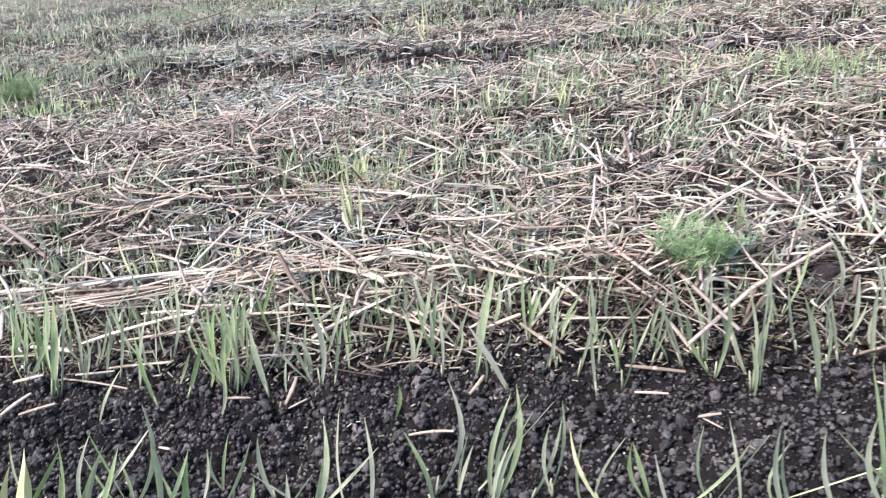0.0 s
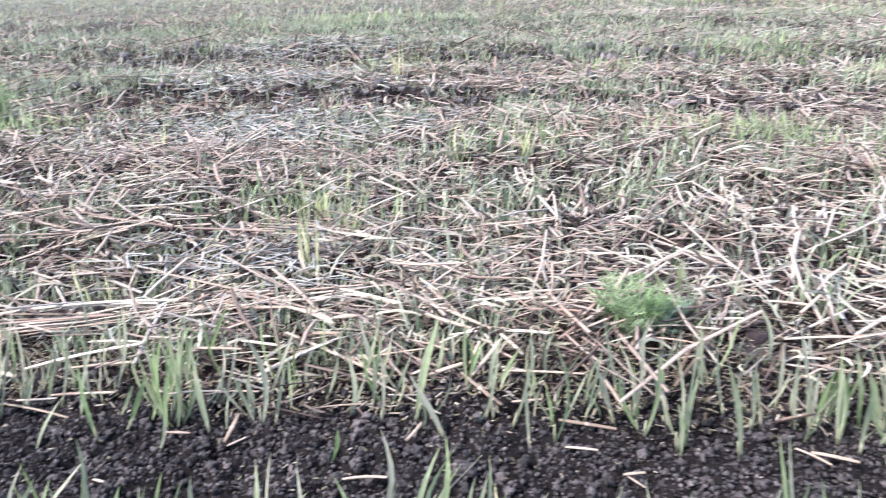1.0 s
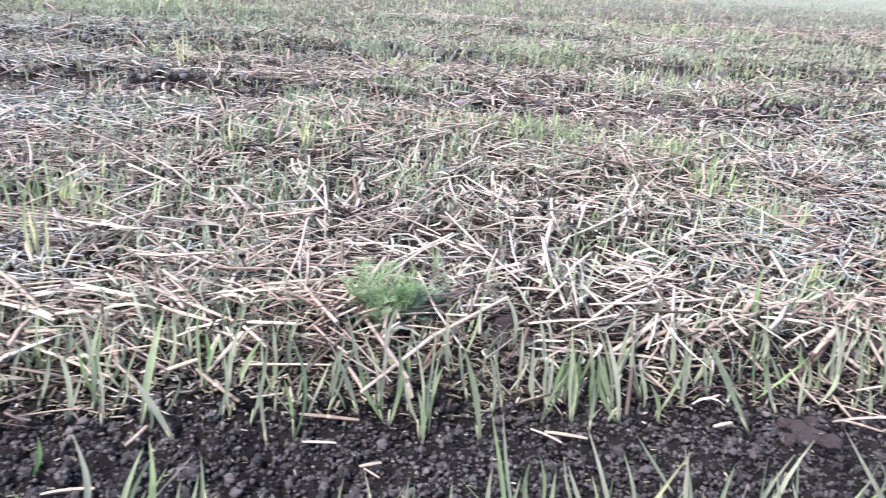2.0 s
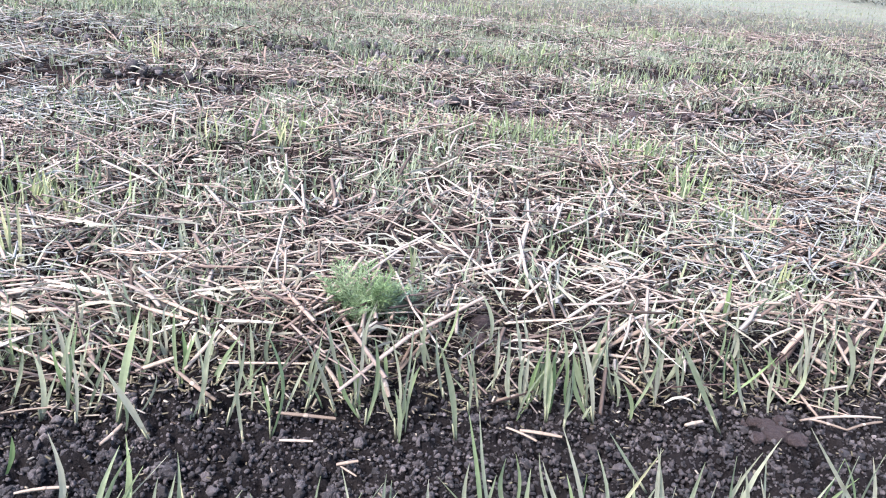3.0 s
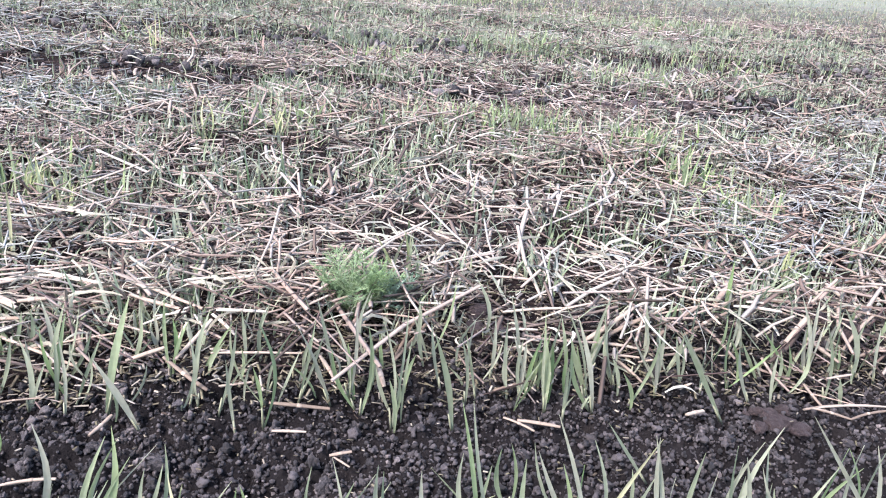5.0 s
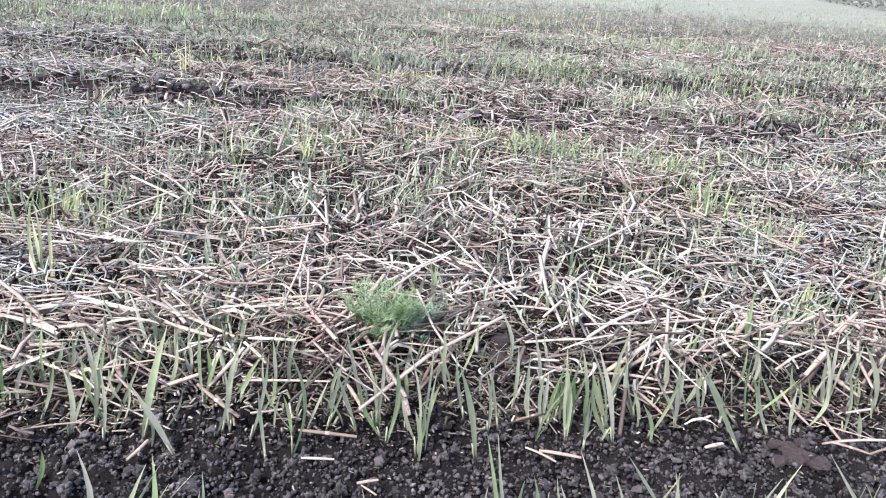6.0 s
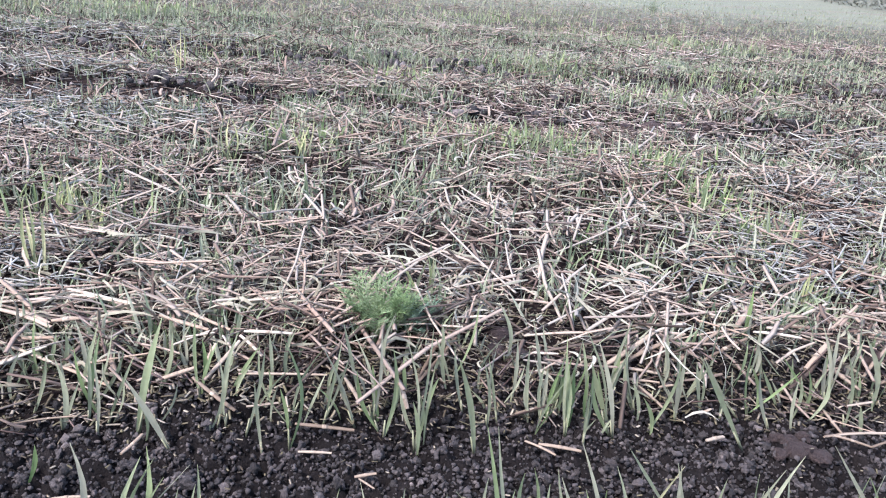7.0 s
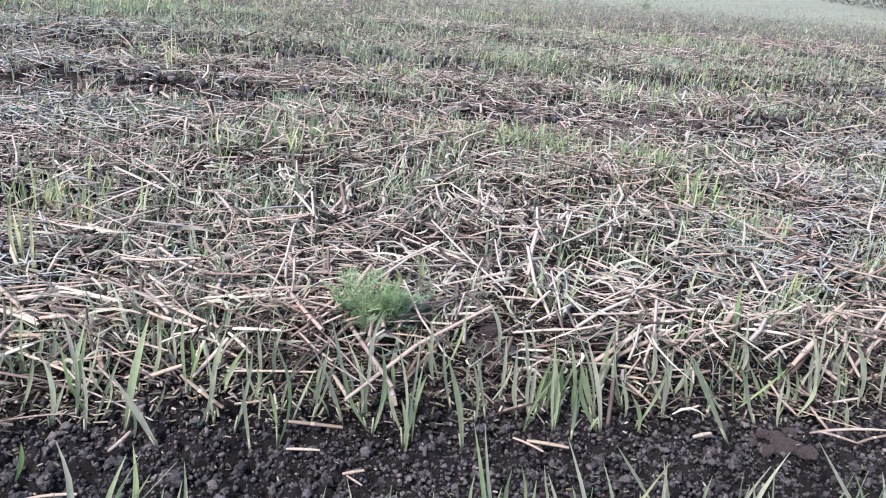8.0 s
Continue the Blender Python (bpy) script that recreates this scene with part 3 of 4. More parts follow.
def sweep(bm, pts, radii, sides=8, flat=1.0, cap=True):
    """A tube along points."""
    rings = []
    for i, p in enumerate(pts):
        d = (pts[min(i + 1, len(pts) - 1)] - pts[max(i - 1, 0)]).normalized()
        s = d.cross(Vector((0, 0, 1)))
        s = s.normalized() if s.length > 1e-4 else Vector((1, 0, 0))
        u = s.cross(d)
        rings.append([bm.verts.new(p + s * math.cos(a) * radii[i] + u * math.sin(a) * radii[i] * flat)
                      for a in (2 * math.pi * k / sides for k in range(sides))])
    for a, b in zip(rings, rings[1:]):
        for k in range(sides):
            bm.faces.new((a[k], a[(k + 1) % sides], b[(k + 1) % sides], b[k]))
    if cap:
        bm.faces.new(rings[0][::-1])
        bm.faces.new(rings[-1])
    return bm


def straw_stalk(ax, ay, bx, by, width, lifts=(0.012, 0.012), mat=None):
    """A dry stalk lying from a to b: a hollow-ended tube with swollen joints and a frayed sheath."""
    a, b = Vector((ax, ay, 0)), Vector((bx, by, 0))
    L = (b - a).length
    mid = (a + b) / 2
    root = new("straw_stalk")
    za, zb = height(ax, ay) + lifts[0], height(bx, by) + lifts[1]
    root.location = (mid.x, mid.y, min(za, zb) - min(lifts))
    r = width * 0.0005
    steps = max(4, int(L / 0.03))
    bow = random.uniform(-0.035, 0.035) * L
    side = (b - a).normalized().cross(Vector((0, 0, 1)))
    pts = []
    for i in range(steps + 1):
        k = i / steps
        p = a.lerp(b, k) + side * bow * (1 - (2 * k - 1) ** 2)
        # a stalk is stiff: it bridges the hollows between its ends
        p.z = za + (zb - za) * k + 0.012 * L * math.sin(math.pi * k)
        pts.append(p - root.location)
    body = bmesh.new()
    sweep(body, pts, [r * random.uniform(0.85, 1.12) * (0.8 if i in (0, len(pts) - 1) else 1) for i in range(len(pts))], 9, 0.66, cap=False)
    part("stalk", body, mat or M_STRAW, root)
    inner = bmesh.new()
    sweep(inner, [pts[0] + (pts[1] - pts[0]) * 0.04, *pts[1:-1], pts[-1] + (pts[-2] - pts[-1]) * 0.04], [r * 0.64] * len(pts), 7, 0.66)
    part("pith", inner, M_STRAW_NODE, root)
    for k in ([0.35, 0.8] if L > 0.12 else [0.6]):
        i = max(1, min(steps - 1, int(k * steps)))
        d = (pts[i + 1] - pts[i - 1]).normalized() * r
        nb = bmesh.new()
        sweep(nb, [pts[i] - d, pts[i] - d * 0.4, pts[i] + d * 0.4, pts[i] + d], [r * 0.99, r * 1.09, r * 1.09, r * 0.99], 9, 0.7)
        part("joint", nb, M_STRAW_NODE, root, "darker swollen joint")
    return root


# lying stalks: both ends and a thickness in millimetres
STRAWS_A = [
    (0.028, 1.173, 0.075, 1.199, 5.3), (0.063, 1.223, 0.172, 1.143, 5.2), (0.135, 1.182, 0.175, 1.196, 4.4), (0.177, 1.206, 0.219, 1.140, 2.9),
    (0.182, 1.181, 0.222, 1.193, 3.7), (0.189, 1.130, 0.287, 1.159, 4.9), (0.211, 1.125, 0.276, 1.068, 5.3), (0.194, 1.108, 0.252, 1.068, 6.0),
    (0.035, 1.148, 0.073, 1.114, 6.5), (0.073, 1.122, 0.102, 1.126, 7.1), (0.053, 1.083, 0.090, 1.079, 5.5), (0.098, 1.042, 0.198, 1.038, 3.2),
    (0.214, 1.043, 0.261, 1.072, 3.2), (0.225, 1.055, 0.259, 1.062, 3.2), (0.202, 1.008, 0.241, 1.019, 5.6), (0.240, 1.004, 0.285, 0.967, 4.9),
    (0.252, 0.998, 0.287, 1.042, 5.0), (0.250, 1.018, 0.262, 1.040, 3.8), (0.181, 1.017, 0.200, 1.021, 4.4), (0.181, 0.918, 0.195, 0.953, 4.2),
]
STRAWS_B = [
    (0.181, 1.017, 0.200, 1.021, 4.4), (0.181, 0.918, 0.195, 0.953, 4.2), (0.125, 0.861, 0.166, 0.859, 3.9), (0.268, 1.055, 0.283, 1.031, 3.2),
    (0.287, 1.169, 0.406, 1.177, 5.0), (0.284, 1.150, 0.353, 1.149, 4.9), (0.380, 1.139, 0.438, 1.114, 3.4), (0.375, 1.074, 0.393, 1.111, 3.3),
    (0.291, 1.063, 0.345, 1.052, 5.1), (0.287, 1.054, 0.312, 1.029, 4.4), (0.287, 1.004, 0.382, 1.005, 3.7), (0.286, 1.009, 0.315, 1.006, 3.1),
    (0.296, 0.970, 0.330, 0.976, 3.6), (0.346, 0.947, 0.407, 0.939, 5.3), (0.348, 0.905, 0.381, 0.901, 3.4), (0.400, 0.861, 0.421, 0.861, 3.8),
    (0.404, 0.859, 0.417, 0.841, 2.2), (0.401, 0.997, 0.417, 0.966, 4.9), (0.461, 0.983, 0.467, 0.964, 5.5), (0.479, 0.985, 0.646, 1.247, 4.2),
]
STRAWS_C = [
    (0.461, 0.983, 0.467, 0.964, 5.5), (0.479, 0.985, 0.646, 1.247, 4.2), (0.455, 1.071, 0.520, 1.072, 3.0), (0.522, 1.068, 0.547, 1.059, 4.0),
    (0.466, 1.046, 0.513, 1.036, 2.9), (0.417, 0.966, 0.425, 0.956, 3.6), (0.621, 1.045, 0.695, 1.042, 4.1), (0.695, 1.042, 0.846, 1.065, 3.6),
    (0.585, 0.946, 0.624, 0.954, 5.6), (0.584, 0.904, 0.610, 0.879, 3.5), (0.597, 0.897, 0.640, 0.884, 4.8), (0.621, 1.011, 0.652, 1.007, 3.9),
    (0.709, 0.998, 0.784, 1.029, 6.8), (0.720, 0.994, 0.823, 1.024, 6.2), (0.784, 1.029, 0.843, 1.060, 5.0), (0.713, 0.995, 0.771, 0.979, 4.7),
    (0.721, 0.979, 0.766, 0.967, 4.0), (0.763, 0.962, 0.794, 0.960, 3.4), (0.739, 0.971, 0.763, 0.941, 4.0), (0.602, 1.039, 0.636, 1.069, 2.7),
]
STRAWS_D = [
    (0.739, 0.971, 0.763, 0.941, 4.0), (0.602, 1.039, 0.636, 1.069, 2.7), (0.545, 1.082, 0.584, 1.082, 4.1), (0.748, 1.146, 0.789, 1.103, 3.0),
    (0.775, 1.066, 0.858, 1.097, 3.3), (0.789, 0.973, 0.820, 0.974, 3.4), (0.797, 0.990, 0.872, 1.027, 5.7), (0.833, 0.990, 0.895, 1.003, 5.0),
    (0.898, 1.032, 0.967, 1.112, 7.8), (0.867, 1.071, 0.900, 1.007, 3.7), (0.941, 1.058, 1.024, 1.071, 5.6), (1.026, 1.076, 1.107, 1.128, 5.1),
    (0.911, 1.014, 0.971, 1.001, 5.2), (0.935, 1.023, 0.956, 1.019, 4.5), (0.780, 0.877, 0.807, 0.887, 5.2), (0.965, 0.974, 1.006, 0.994, 6.8),
    (0.996, 0.977, 1.025, 0.947, 6.9), (0.965, 0.929, 0.945, 0.867, 3.6), (0.915, 0.865, 1.034, 0.873, 3.6), (0.928, 0.867, 0.968, 0.852, 3.5),
]
STRAWS_E = [
    (0.915, 0.865, 1.034, 0.873, 3.6), (0.928, 0.867, 0.968, 0.852, 3.5), (0.968, 0.852, 1.024, 0.862, 3.6), (1.182, 1.129, 1.212, 1.101, 5.5),
    (1.040, 0.961, 1.113, 1.003, 4.8), (1.051, 0.949, 1.105, 0.964, 5.2), (1.080, 1.011, 1.132, 0.998, 5.0), (1.131, 1.113, 1.103, 1.053, 7.0),
    (0.800, 0.927, 0.816, 0.931, 4.0), (-0.489, 1.188, -0.430, 1.179, 7.1), (-0.409, 1.167, -0.163, 1.206, 5.8), (-0.363, 1.137, -0.239, 1.164, 5.6),
    (-0.445, 1.117, -0.411, 1.167, 5.1), (-0.305, 1.050, -0.158, 1.069, 5.8), (-0.252, 1.046, -0.143, 1.054, 5.0), (-0.348, 0.936, -0.336, 0.977, 5.8),
    (-0.325, 0.934, -0.283, 0.941, 4.2), (-0.291, 1.001, -0.248, 1.011, 3.6), (-0.256, 1.015, -0.181, 1.019, 4.3), (-0.364, 0.993, -0.332, 1.004, 5.2),
]
STRAWS_F = [
    (-0.256, 1.015, -0.181, 1.019, 4.3), (-0.364, 0.993, -0.332, 1.004, 5.2), (-0.311, 1.005, -0.209, 0.963, 2.8), (-0.235, 1.083, -0.159, 1.072, 3.6),
    (-0.374, 1.057, -0.308, 1.037, 6.9), (-0.131, 0.858, -0.112, 0.850, 3.0), (-0.344, 1.188, -0.188, 1.196, 4.9), (-0.172, 1.207, -0.100, 1.223, 5.6),
    (-0.165, 1.186, 0.007, 1.155, 6.0), (0.007, 1.155, 0.078, 1.102, 6.3), (-0.160, 1.169, -0.084, 1.172, 4.6), (-0.096, 1.206, -0.035, 1.216, 4.7),
    (-0.007, 1.029, 0.082, 1.066, 5.3), (-0.005, 1.034, 0.092, 1.071, 4.0), (0.018, 1.089, 0.154, 1.016, 4.6), (-0.035, 1.075, 0.017, 1.066, 4.1),
    (-0.091, 1.062, -0.032, 1.060, 4.8), (0.065, 0.975, 0.138, 0.984, 2.5), (-0.088, 0.940, -0.062, 0.943, 2.5), (-0.019, 0.927, -0.017, 0.975, 4.4),
]
STRAWS_G = [
    (-0.088, 0.940, -0.062, 0.943, 2.5), (-0.019, 0.927, -0.017, 0.975, 4.4), (-0.012, 0.915, 0.004, 0.930, 3.0), (0.008, 1.178, 0.071, 1.193, 4.5),
    (0.070, 1.206, 0.152, 1.154, 4.4), (0.121, 0.861, 0.158, 0.864, 3.3),
]
for rows in (STRAWS_A, STRAWS_B, STRAWS_C, STRAWS_D, STRAWS_E, STRAWS_F, STRAWS_G):
    for ax, ay, bx, by, w in rows:
        far = min(ay, by) > 1.0
        long = math.hypot(bx - ax, by - ay) > 0.1
        lifts = [0.03 if y > 1.03 else 0.018 if y > 0.985 else 0.011 for y in (across(ax, ay), across(bx, by))]
        stalk = straw_stalk(ax, ay, bx, by, w, lifts, M_STRAW if far else M_STRAW_DULL)
        tagged(stalk, ("long " if long else "short broken ") + ("pale dry straw stalk lying on the straw litter" if far else "pale dry straw stalk lying on dark soil"),
               "straw stalk", "straw stalks")


# a swathe of long stalks lying side by side
for i in range(22):
    k = random.uniform(0.0, 0.72)
    ends = [Vector((-0.46, 1.125)).lerp(Vector((0.2, 1.235)), u) + Vector((0, random.gauss(0, 0.02))) for u in (k, min(1.0, k + random.uniform(0.2, 0.42)))]
    tagged(straw_stalk(*ends[0], *ends[1], random.uniform(2.4, 4.4), [random.uniform(0.018, 0.04) for _ in range(2)], random.choice((M_STRAW_PINK, M_STRAW_PINK, M_STRAW_DULL))),
           "long pinkish straw stalk in a swathe beside others", "straw stalk", "straw stalks")
# more loose stalks among the nearest litter
for i in range(150):
    x, y = random.uniform(-0.6, 1.4), 1.09 + 0.8 * random.random() ** 1.3
    a, L = (random.gauss(0, 0.5) if random.random() < 0.5 else random.uniform(0, math.pi)), min(0.16, random.lognormvariate(math.log(0.055), 0.5))
    c, q = math.cos(a) * L / 2, math.sin(a) * L / 2 * min(1.0, (y - 1.03) / 0.1)
    tagged(straw_stalk(x - c, y - q, x + c, y + q, random.uniform(3, 5.2), [random.uniform(0.014, 0.034)] * 2, M_STRAW_OLD),
           ("long" if L > 0.09 else "short broken") + " weathered straw stalk on the straw litter", "straw stalk", "straw stalks")

M_BROWN_CLOD = soil_material("reddish_clod", 0.85, 0.2, 0.85, (1.14, 0.95, 0.92))[0]


def clod_mesh(seed, sub=3):
    bm = bmesh.new()
    bmesh.ops.create_icosphere(bm, subdivisions=sub, radius=1)
    for face in bm.faces:
        face.smooth = True
    for vert in bm.verts:
        p = vert.co.normalized()
        q = p * 1.2 + Vector((seed * 5.1, 2.7, seed))
        vert.co = p * (0.85 + 0.4 * noise.noise(q) + 0.26 * noise.noise(q * 2.9) + 0.2 * noise.noise(q * 6.5) + 0.12 * noise.noise(q * 14))
        vert.co.z *= 0.8
    me = bpy.data.meshes.new("soil_clod")
    bm.to_mesh(me)
    bm.free()
    me.materials.append(M_CLOD)
    return me


CLODS = [clod_mesh(k) for k in range(7)]
BROWN = [m.copy() for m in CLODS[:3]]
for m in BROWN:
    m.materials[0] = M_BROWN_CLOD


def soil_clod(x, y, r, brown=False):
    ob = new("soil_clod", random.choice(BROWN if brown else CLODS))
    ob.matrix_basis = Matrix.LocRotScale((x, y, height(x, y) + r * 0.15), Euler((0, 0, random.uniform(0, 6.3))), (r * random.uniform(0.85, 1.25), r, r * random.uniform(0.7, 1)))
    return tagged(ob, "reddish-brown clod of drier soil lying in the field" if brown else "dark rounded clod of moist soil in the furrow", "soil clod", "soil clods")


for x, y, r in CLOD_SPOTS:
    soil_clod(x, y, r)
for x, y, r in (*((random.gauss(0.875, 0.022), random.gauss(0.866, 0.013), random.uniform(0.005, 0.012)) for _ in range(16)), (1.085, 1.01, 0.022), (1.06, 1.03, 0.017), (0.605, 1.085, 0.02), (0.59, 1.05, 0.015), (0.62, 1.04, 0.016),
                (0.28, 2.56, 0.045), (1.49, 2.45, 0.05), (1.42, 2.5, 0.04), (0.85, 2.55, 0.03), (1.1, 2.5, 0.035), (-0.25, 1.25, 0.026), (-0.3, 1.23, 0.034), (-0.345, 1.235, 0.026)):
    soil_clod(x, y, r, True)
for bx, by, br in BARE:
    for k in range(9):
        soil_clod(random.gauss(bx, br * 0.5), random.gauss(by, br * 0.25), br * random.uniform(0.08, 0.22), True)


def leaf(h, w, lean, bow, yaw, fold=0.16, rings=8):
    """A closed leaf blade that rises from a narrow foot and ends in a point; lean is how far its tip lies to the side."""
    bm = bmesh.new()
    loops = []
    side = Vector((math.cos(yaw), math.sin(yaw), 0))
    back = Vector((-math.sin(yaw), math.cos(yaw), 0))
    wave = random.uniform(0, 6.3)
    for i in range(rings):
        s = i / (rings - 1)
        arch = bow * math.sin(math.pi * s)
        c = Vector((lean * s + arch * h, back.y * 0.1 * h * s * s * math.sin(wave), h * s))
        hw = 0.5 * w * min(0.5 + 1.1 * s, 1.0, 0.06 + 2.3 * (1 - s) ** 0.9)
        a = 0.35 * math.sin(wave + 2.2 * s)
        turned = side * math.cos(a) + back * math.sin(a)
        mid = c + back * fold * hw
        loops.append([bm.verts.new(p) for p in (c + turned * hw, mid, c - turned * hw, mid + back * 0.0004)])
    for a, b in zip(loops, loops[1:]):
        for k in range(4):
            bm.faces.new((a[k], a[(k + 1) % 4], b[(k + 1) % 4], b[k]))
    bm.faces.new(loops[-1])
    return bm


SHOOT_LABELS = ("fresh green cereal seedling standing in a drill row", "pale green thin cereal seedling standing in soil", "yellowing cereal seedling with narrow blades")


def plant(blades, tone, group):
    """A cereal seedling: narrow blades (place, height, lean to the side, width in millimetres) that share a foot, the tallest in sheaths."""
    x, y = sum(b[0] for b in blades) / len(blades), sum(b[1] for b in blades) / len(blades)
    root = new("cereal_seedling")
    root.location = (x, y, height(x, y) - 0.003)
    mat = (M_GREEN, M_PALE, M_YELLOW)[tone]
    for k, (bx, by, h, lean, w) in enumerate(blades):
        yaw = random.uniform(-0.5, 0.5)
        at = Vector((bx - x, by - y, height(bx, by) - height(x, y)))
        bm = leaf(h, (0.0011 if y < 0.86 else 0.00112) * w, lean, random.gauss(0, 0.07), yaw)
        bm.transform(Matrix.Translation(at))
        part("blade", bm, mat, root, smooth_shade=False)
        if k < 2 and h > 0.07:
            sb = bmesh.new()
            top = Vector((lean * 0.2, 0, h * 0.2))
            sweep(sb, [at, at + top * 0.5, at + top], [0.0014, 0.0013, 0.0008], 6)
            part("sheath", sb, M_STEM, root)
    return tagged(root, SHOOT_LABELS[tone], "seedling", group)


def plants(rows, group):
    """Blades whose feet stand close together make one seedling."""
    left = list(rows)
    while left:
        first = left.pop(0)
        near = [r for r in left if math.hypot(r[0] - first[0], r[1] - first[1]) < 0.016 and r[5] == first[5]][:6]
        left = [r for r in left if r not in near]
        plant([r[:5] for r in sorted([first, *near], key=lambda r: -r[2])], first[5], group)


def seedling(x, y, h, lean, count, tone, group):
    """A seedling with blades that fan out by chance."""
    blades = []
    for k in range(count):
        bh = h * (1.1 if k == 0 else random.uniform(0.55, 1.05))
        off = 0 if k == 0 else 0.003 + 0.0016 * count
        blades.append((x + random.uniform(-off, off), y + random.uniform(-off, off), bh, lean + random.gauss(0, 0.16) * bh, random.uniform(2.6, 4.6)))
    return plant(blades, tone, group)


# blades of the seedlings: place of the foot, height, lean to the side, width in millimetres, tone (green, pale, yellow)
EDGE_A = [
    (-0.404, 1.056, 0.077, 0.025, 4.8, 0), (-0.377, 1.042, 0.052, -0.001, 7.1, 0), (-0.374, 1.030, 0.083, 0.023, 5.5, 0), (-0.355, 1.003, 0.128, 0.053, 6.1, 1),
    (-0.353, 0.998, 0.077, 0.014, 5.3, 0), (-0.321, 0.998, 0.130, 0.043, 4.1, 1), (-0.314, 0.981, 0.128, 0.037, 8.8, 0), (-0.309, 0.985, 0.134, 0.033, 6.6, 0),
    (-0.306, 0.987, 0.151, 0.048, 3.3, 1), (-0.292, 1.013, 0.051, 0.029, 3.3, 1), (-0.292, 1.013, 0.118, 0.011, 3.7, 1), (-0.283, 0.997, 0.091, 0.026, 4.0, 1),
    (-0.283, 1.030, 0.045, 0.016, 3.3, 1), (-0.278, 1.028, 0.067, 0.032, 3.3, 1), (-0.241, 1.005, 0.111, 0.036, 3.6, 1), (-0.229, 0.926, 0.062, 0.039, 3.7, 1),
]
EDGE_B = [
    (-0.213, 0.994, 0.105, 0.033, 3.5, 1), (-0.203, 1.025, 0.060, 0.015, 3.2, 1), (-0.186, 1.030, 0.131, 0.025, 3.9, 1), (-0.169, 0.945, 0.099, -0.009, 4.3, 0),
    (-0.158, 0.984, 0.042, 0.022, 3.7, 0), (-0.142, 0.963, 0.073, 0.033, 5.3, 0), (-0.120, 0.979, 0.061, 0.003, 4.7, 0), (-0.120, 0.988, 0.100, 0.016, 6.0, 0),
    (-0.115, 0.989, 0.116, 0.022, 5.4, 0), (-0.103, 1.028, 0.091, 0.024, 4.8, 0), (-0.101, 1.008, 0.096, 0.033, 4.1, 0), (-0.100, 0.971, 0.125, 0.018, 5.3, 0),
    (-0.099, 0.967, 0.095, 0.022, 5.2, 0), (-0.099, 0.981, 0.123, 0.028, 4.0, 0), (-0.095, 1.028, 0.095, 0.025, 4.8, 0), (-0.087, 0.985, 0.120, 0.019, 5.3, 0),
]
EDGE_C = [
    (-0.064, 1.006, 0.089, 0.027, 3.7, 1), (-0.058, 1.009, 0.053, 0.016, 3.3, 1), (-0.047, 0.961, 0.090, -0.009, 6.4, 1), (-0.046, 1.011, 0.099, 0.027, 3.0, 1),
    (-0.007, 0.986, 0.053, -0.030, 4.5, 1), (0.001, 0.974, 0.069, -0.016, 3.8, 1), (0.008, 1.022, 0.102, 0.043, 4.0, 1), (0.012, 0.966, 0.120, -0.001, 5.7, 1),
    (0.027, 0.968, 0.080, 0.019, 3.8, 1), (0.079, 1.008, 0.071, 0.021, 3.9, 1), (0.112, 0.985, 0.081, -0.002, 5.1, 1), (0.114, 0.986, 0.058, 0.020, 2.9, 1),
    (0.116, 0.998, 0.077, -0.001, 2.9, 1), (0.135, 1.013, 0.097, 0.029, 2.9, 1), (0.136, 0.991, 0.079, 0.005, 3.8, 1), (0.136, 0.994, 0.097, 0.016, 4.5, 0),
]
EDGE_D = [
    (0.149, 0.968, 0.093, 0.003, 3.1, 1), (0.156, 0.983, 0.077, 0.030, 3.5, 1), (0.161, 0.985, 0.064, 0.013, 2.8, 1), (0.188, 0.969, 0.128, 0.029, 7.4, 0),
    (0.197, 0.959, 0.039, -0.001, 2.8, 0), (0.204, 0.970, 0.053, 0.025, 2.8, 1), (0.222, 0.945, 0.085, -0.038, 6.0, 1), (0.259, 0.960, 0.086, 0.012, 3.3, 1),
    (0.267, 0.967, 0.083, 0.014, 2.7, 1), (0.275, 0.966, 0.075, 0.008, 2.7, 1), (0.296, 0.949, 0.109, 0.021, 3.3, 1), (0.303, 0.971, 0.066, 0.044, 2.4, 1),
    (0.313, 0.924, 0.092, -0.006, 3.2, 1), (0.321, 0.966, 0.049, 0.008, 2.4, 1), (0.339, 0.951, 0.053, -0.008, 3.6, 0), (0.340, 0.927, 0.129, -0.005, 4.1, 0),
]
EDGE_E = [
    (0.344, 0.974, 0.085, 0.031, 3.0, 1), (0.355, 0.962, 0.061, 0.024, 2.7, 1), (0.376, 0.959, 0.095, 0.018, 3.0, 1), (0.378, 0.964, 0.087, 0.025, 2.7, 1),
    (0.409, 0.955, 0.106, -0.038, 2.7, 1), (0.429, 0.961, 0.106, -0.024, 3.0, 1), (0.430, 0.961, 0.113, 0.004, 3.3, 1), (0.435, 0.951, 0.078, -0.026, 4.2, 0),
    (0.435, 0.961, 0.067, -0.008, 5.5, 0), (0.439, 0.944, 0.115, 0.004, 4.5, 0), (0.469, 0.920, 0.140, -0.017, 3.0, 1), (0.469, 0.923, 0.139, 0.014, 2.7, 1),
    (0.470, 0.940, 0.056, -0.017, 4.5, 1), (0.471, 0.915, 0.066, -0.008, 4.4, 0), (0.472, 0.930, 0.064, 0.000, 3.0, 0), (0.480, 0.928, 0.095, 0.009, 2.7, 1),
]
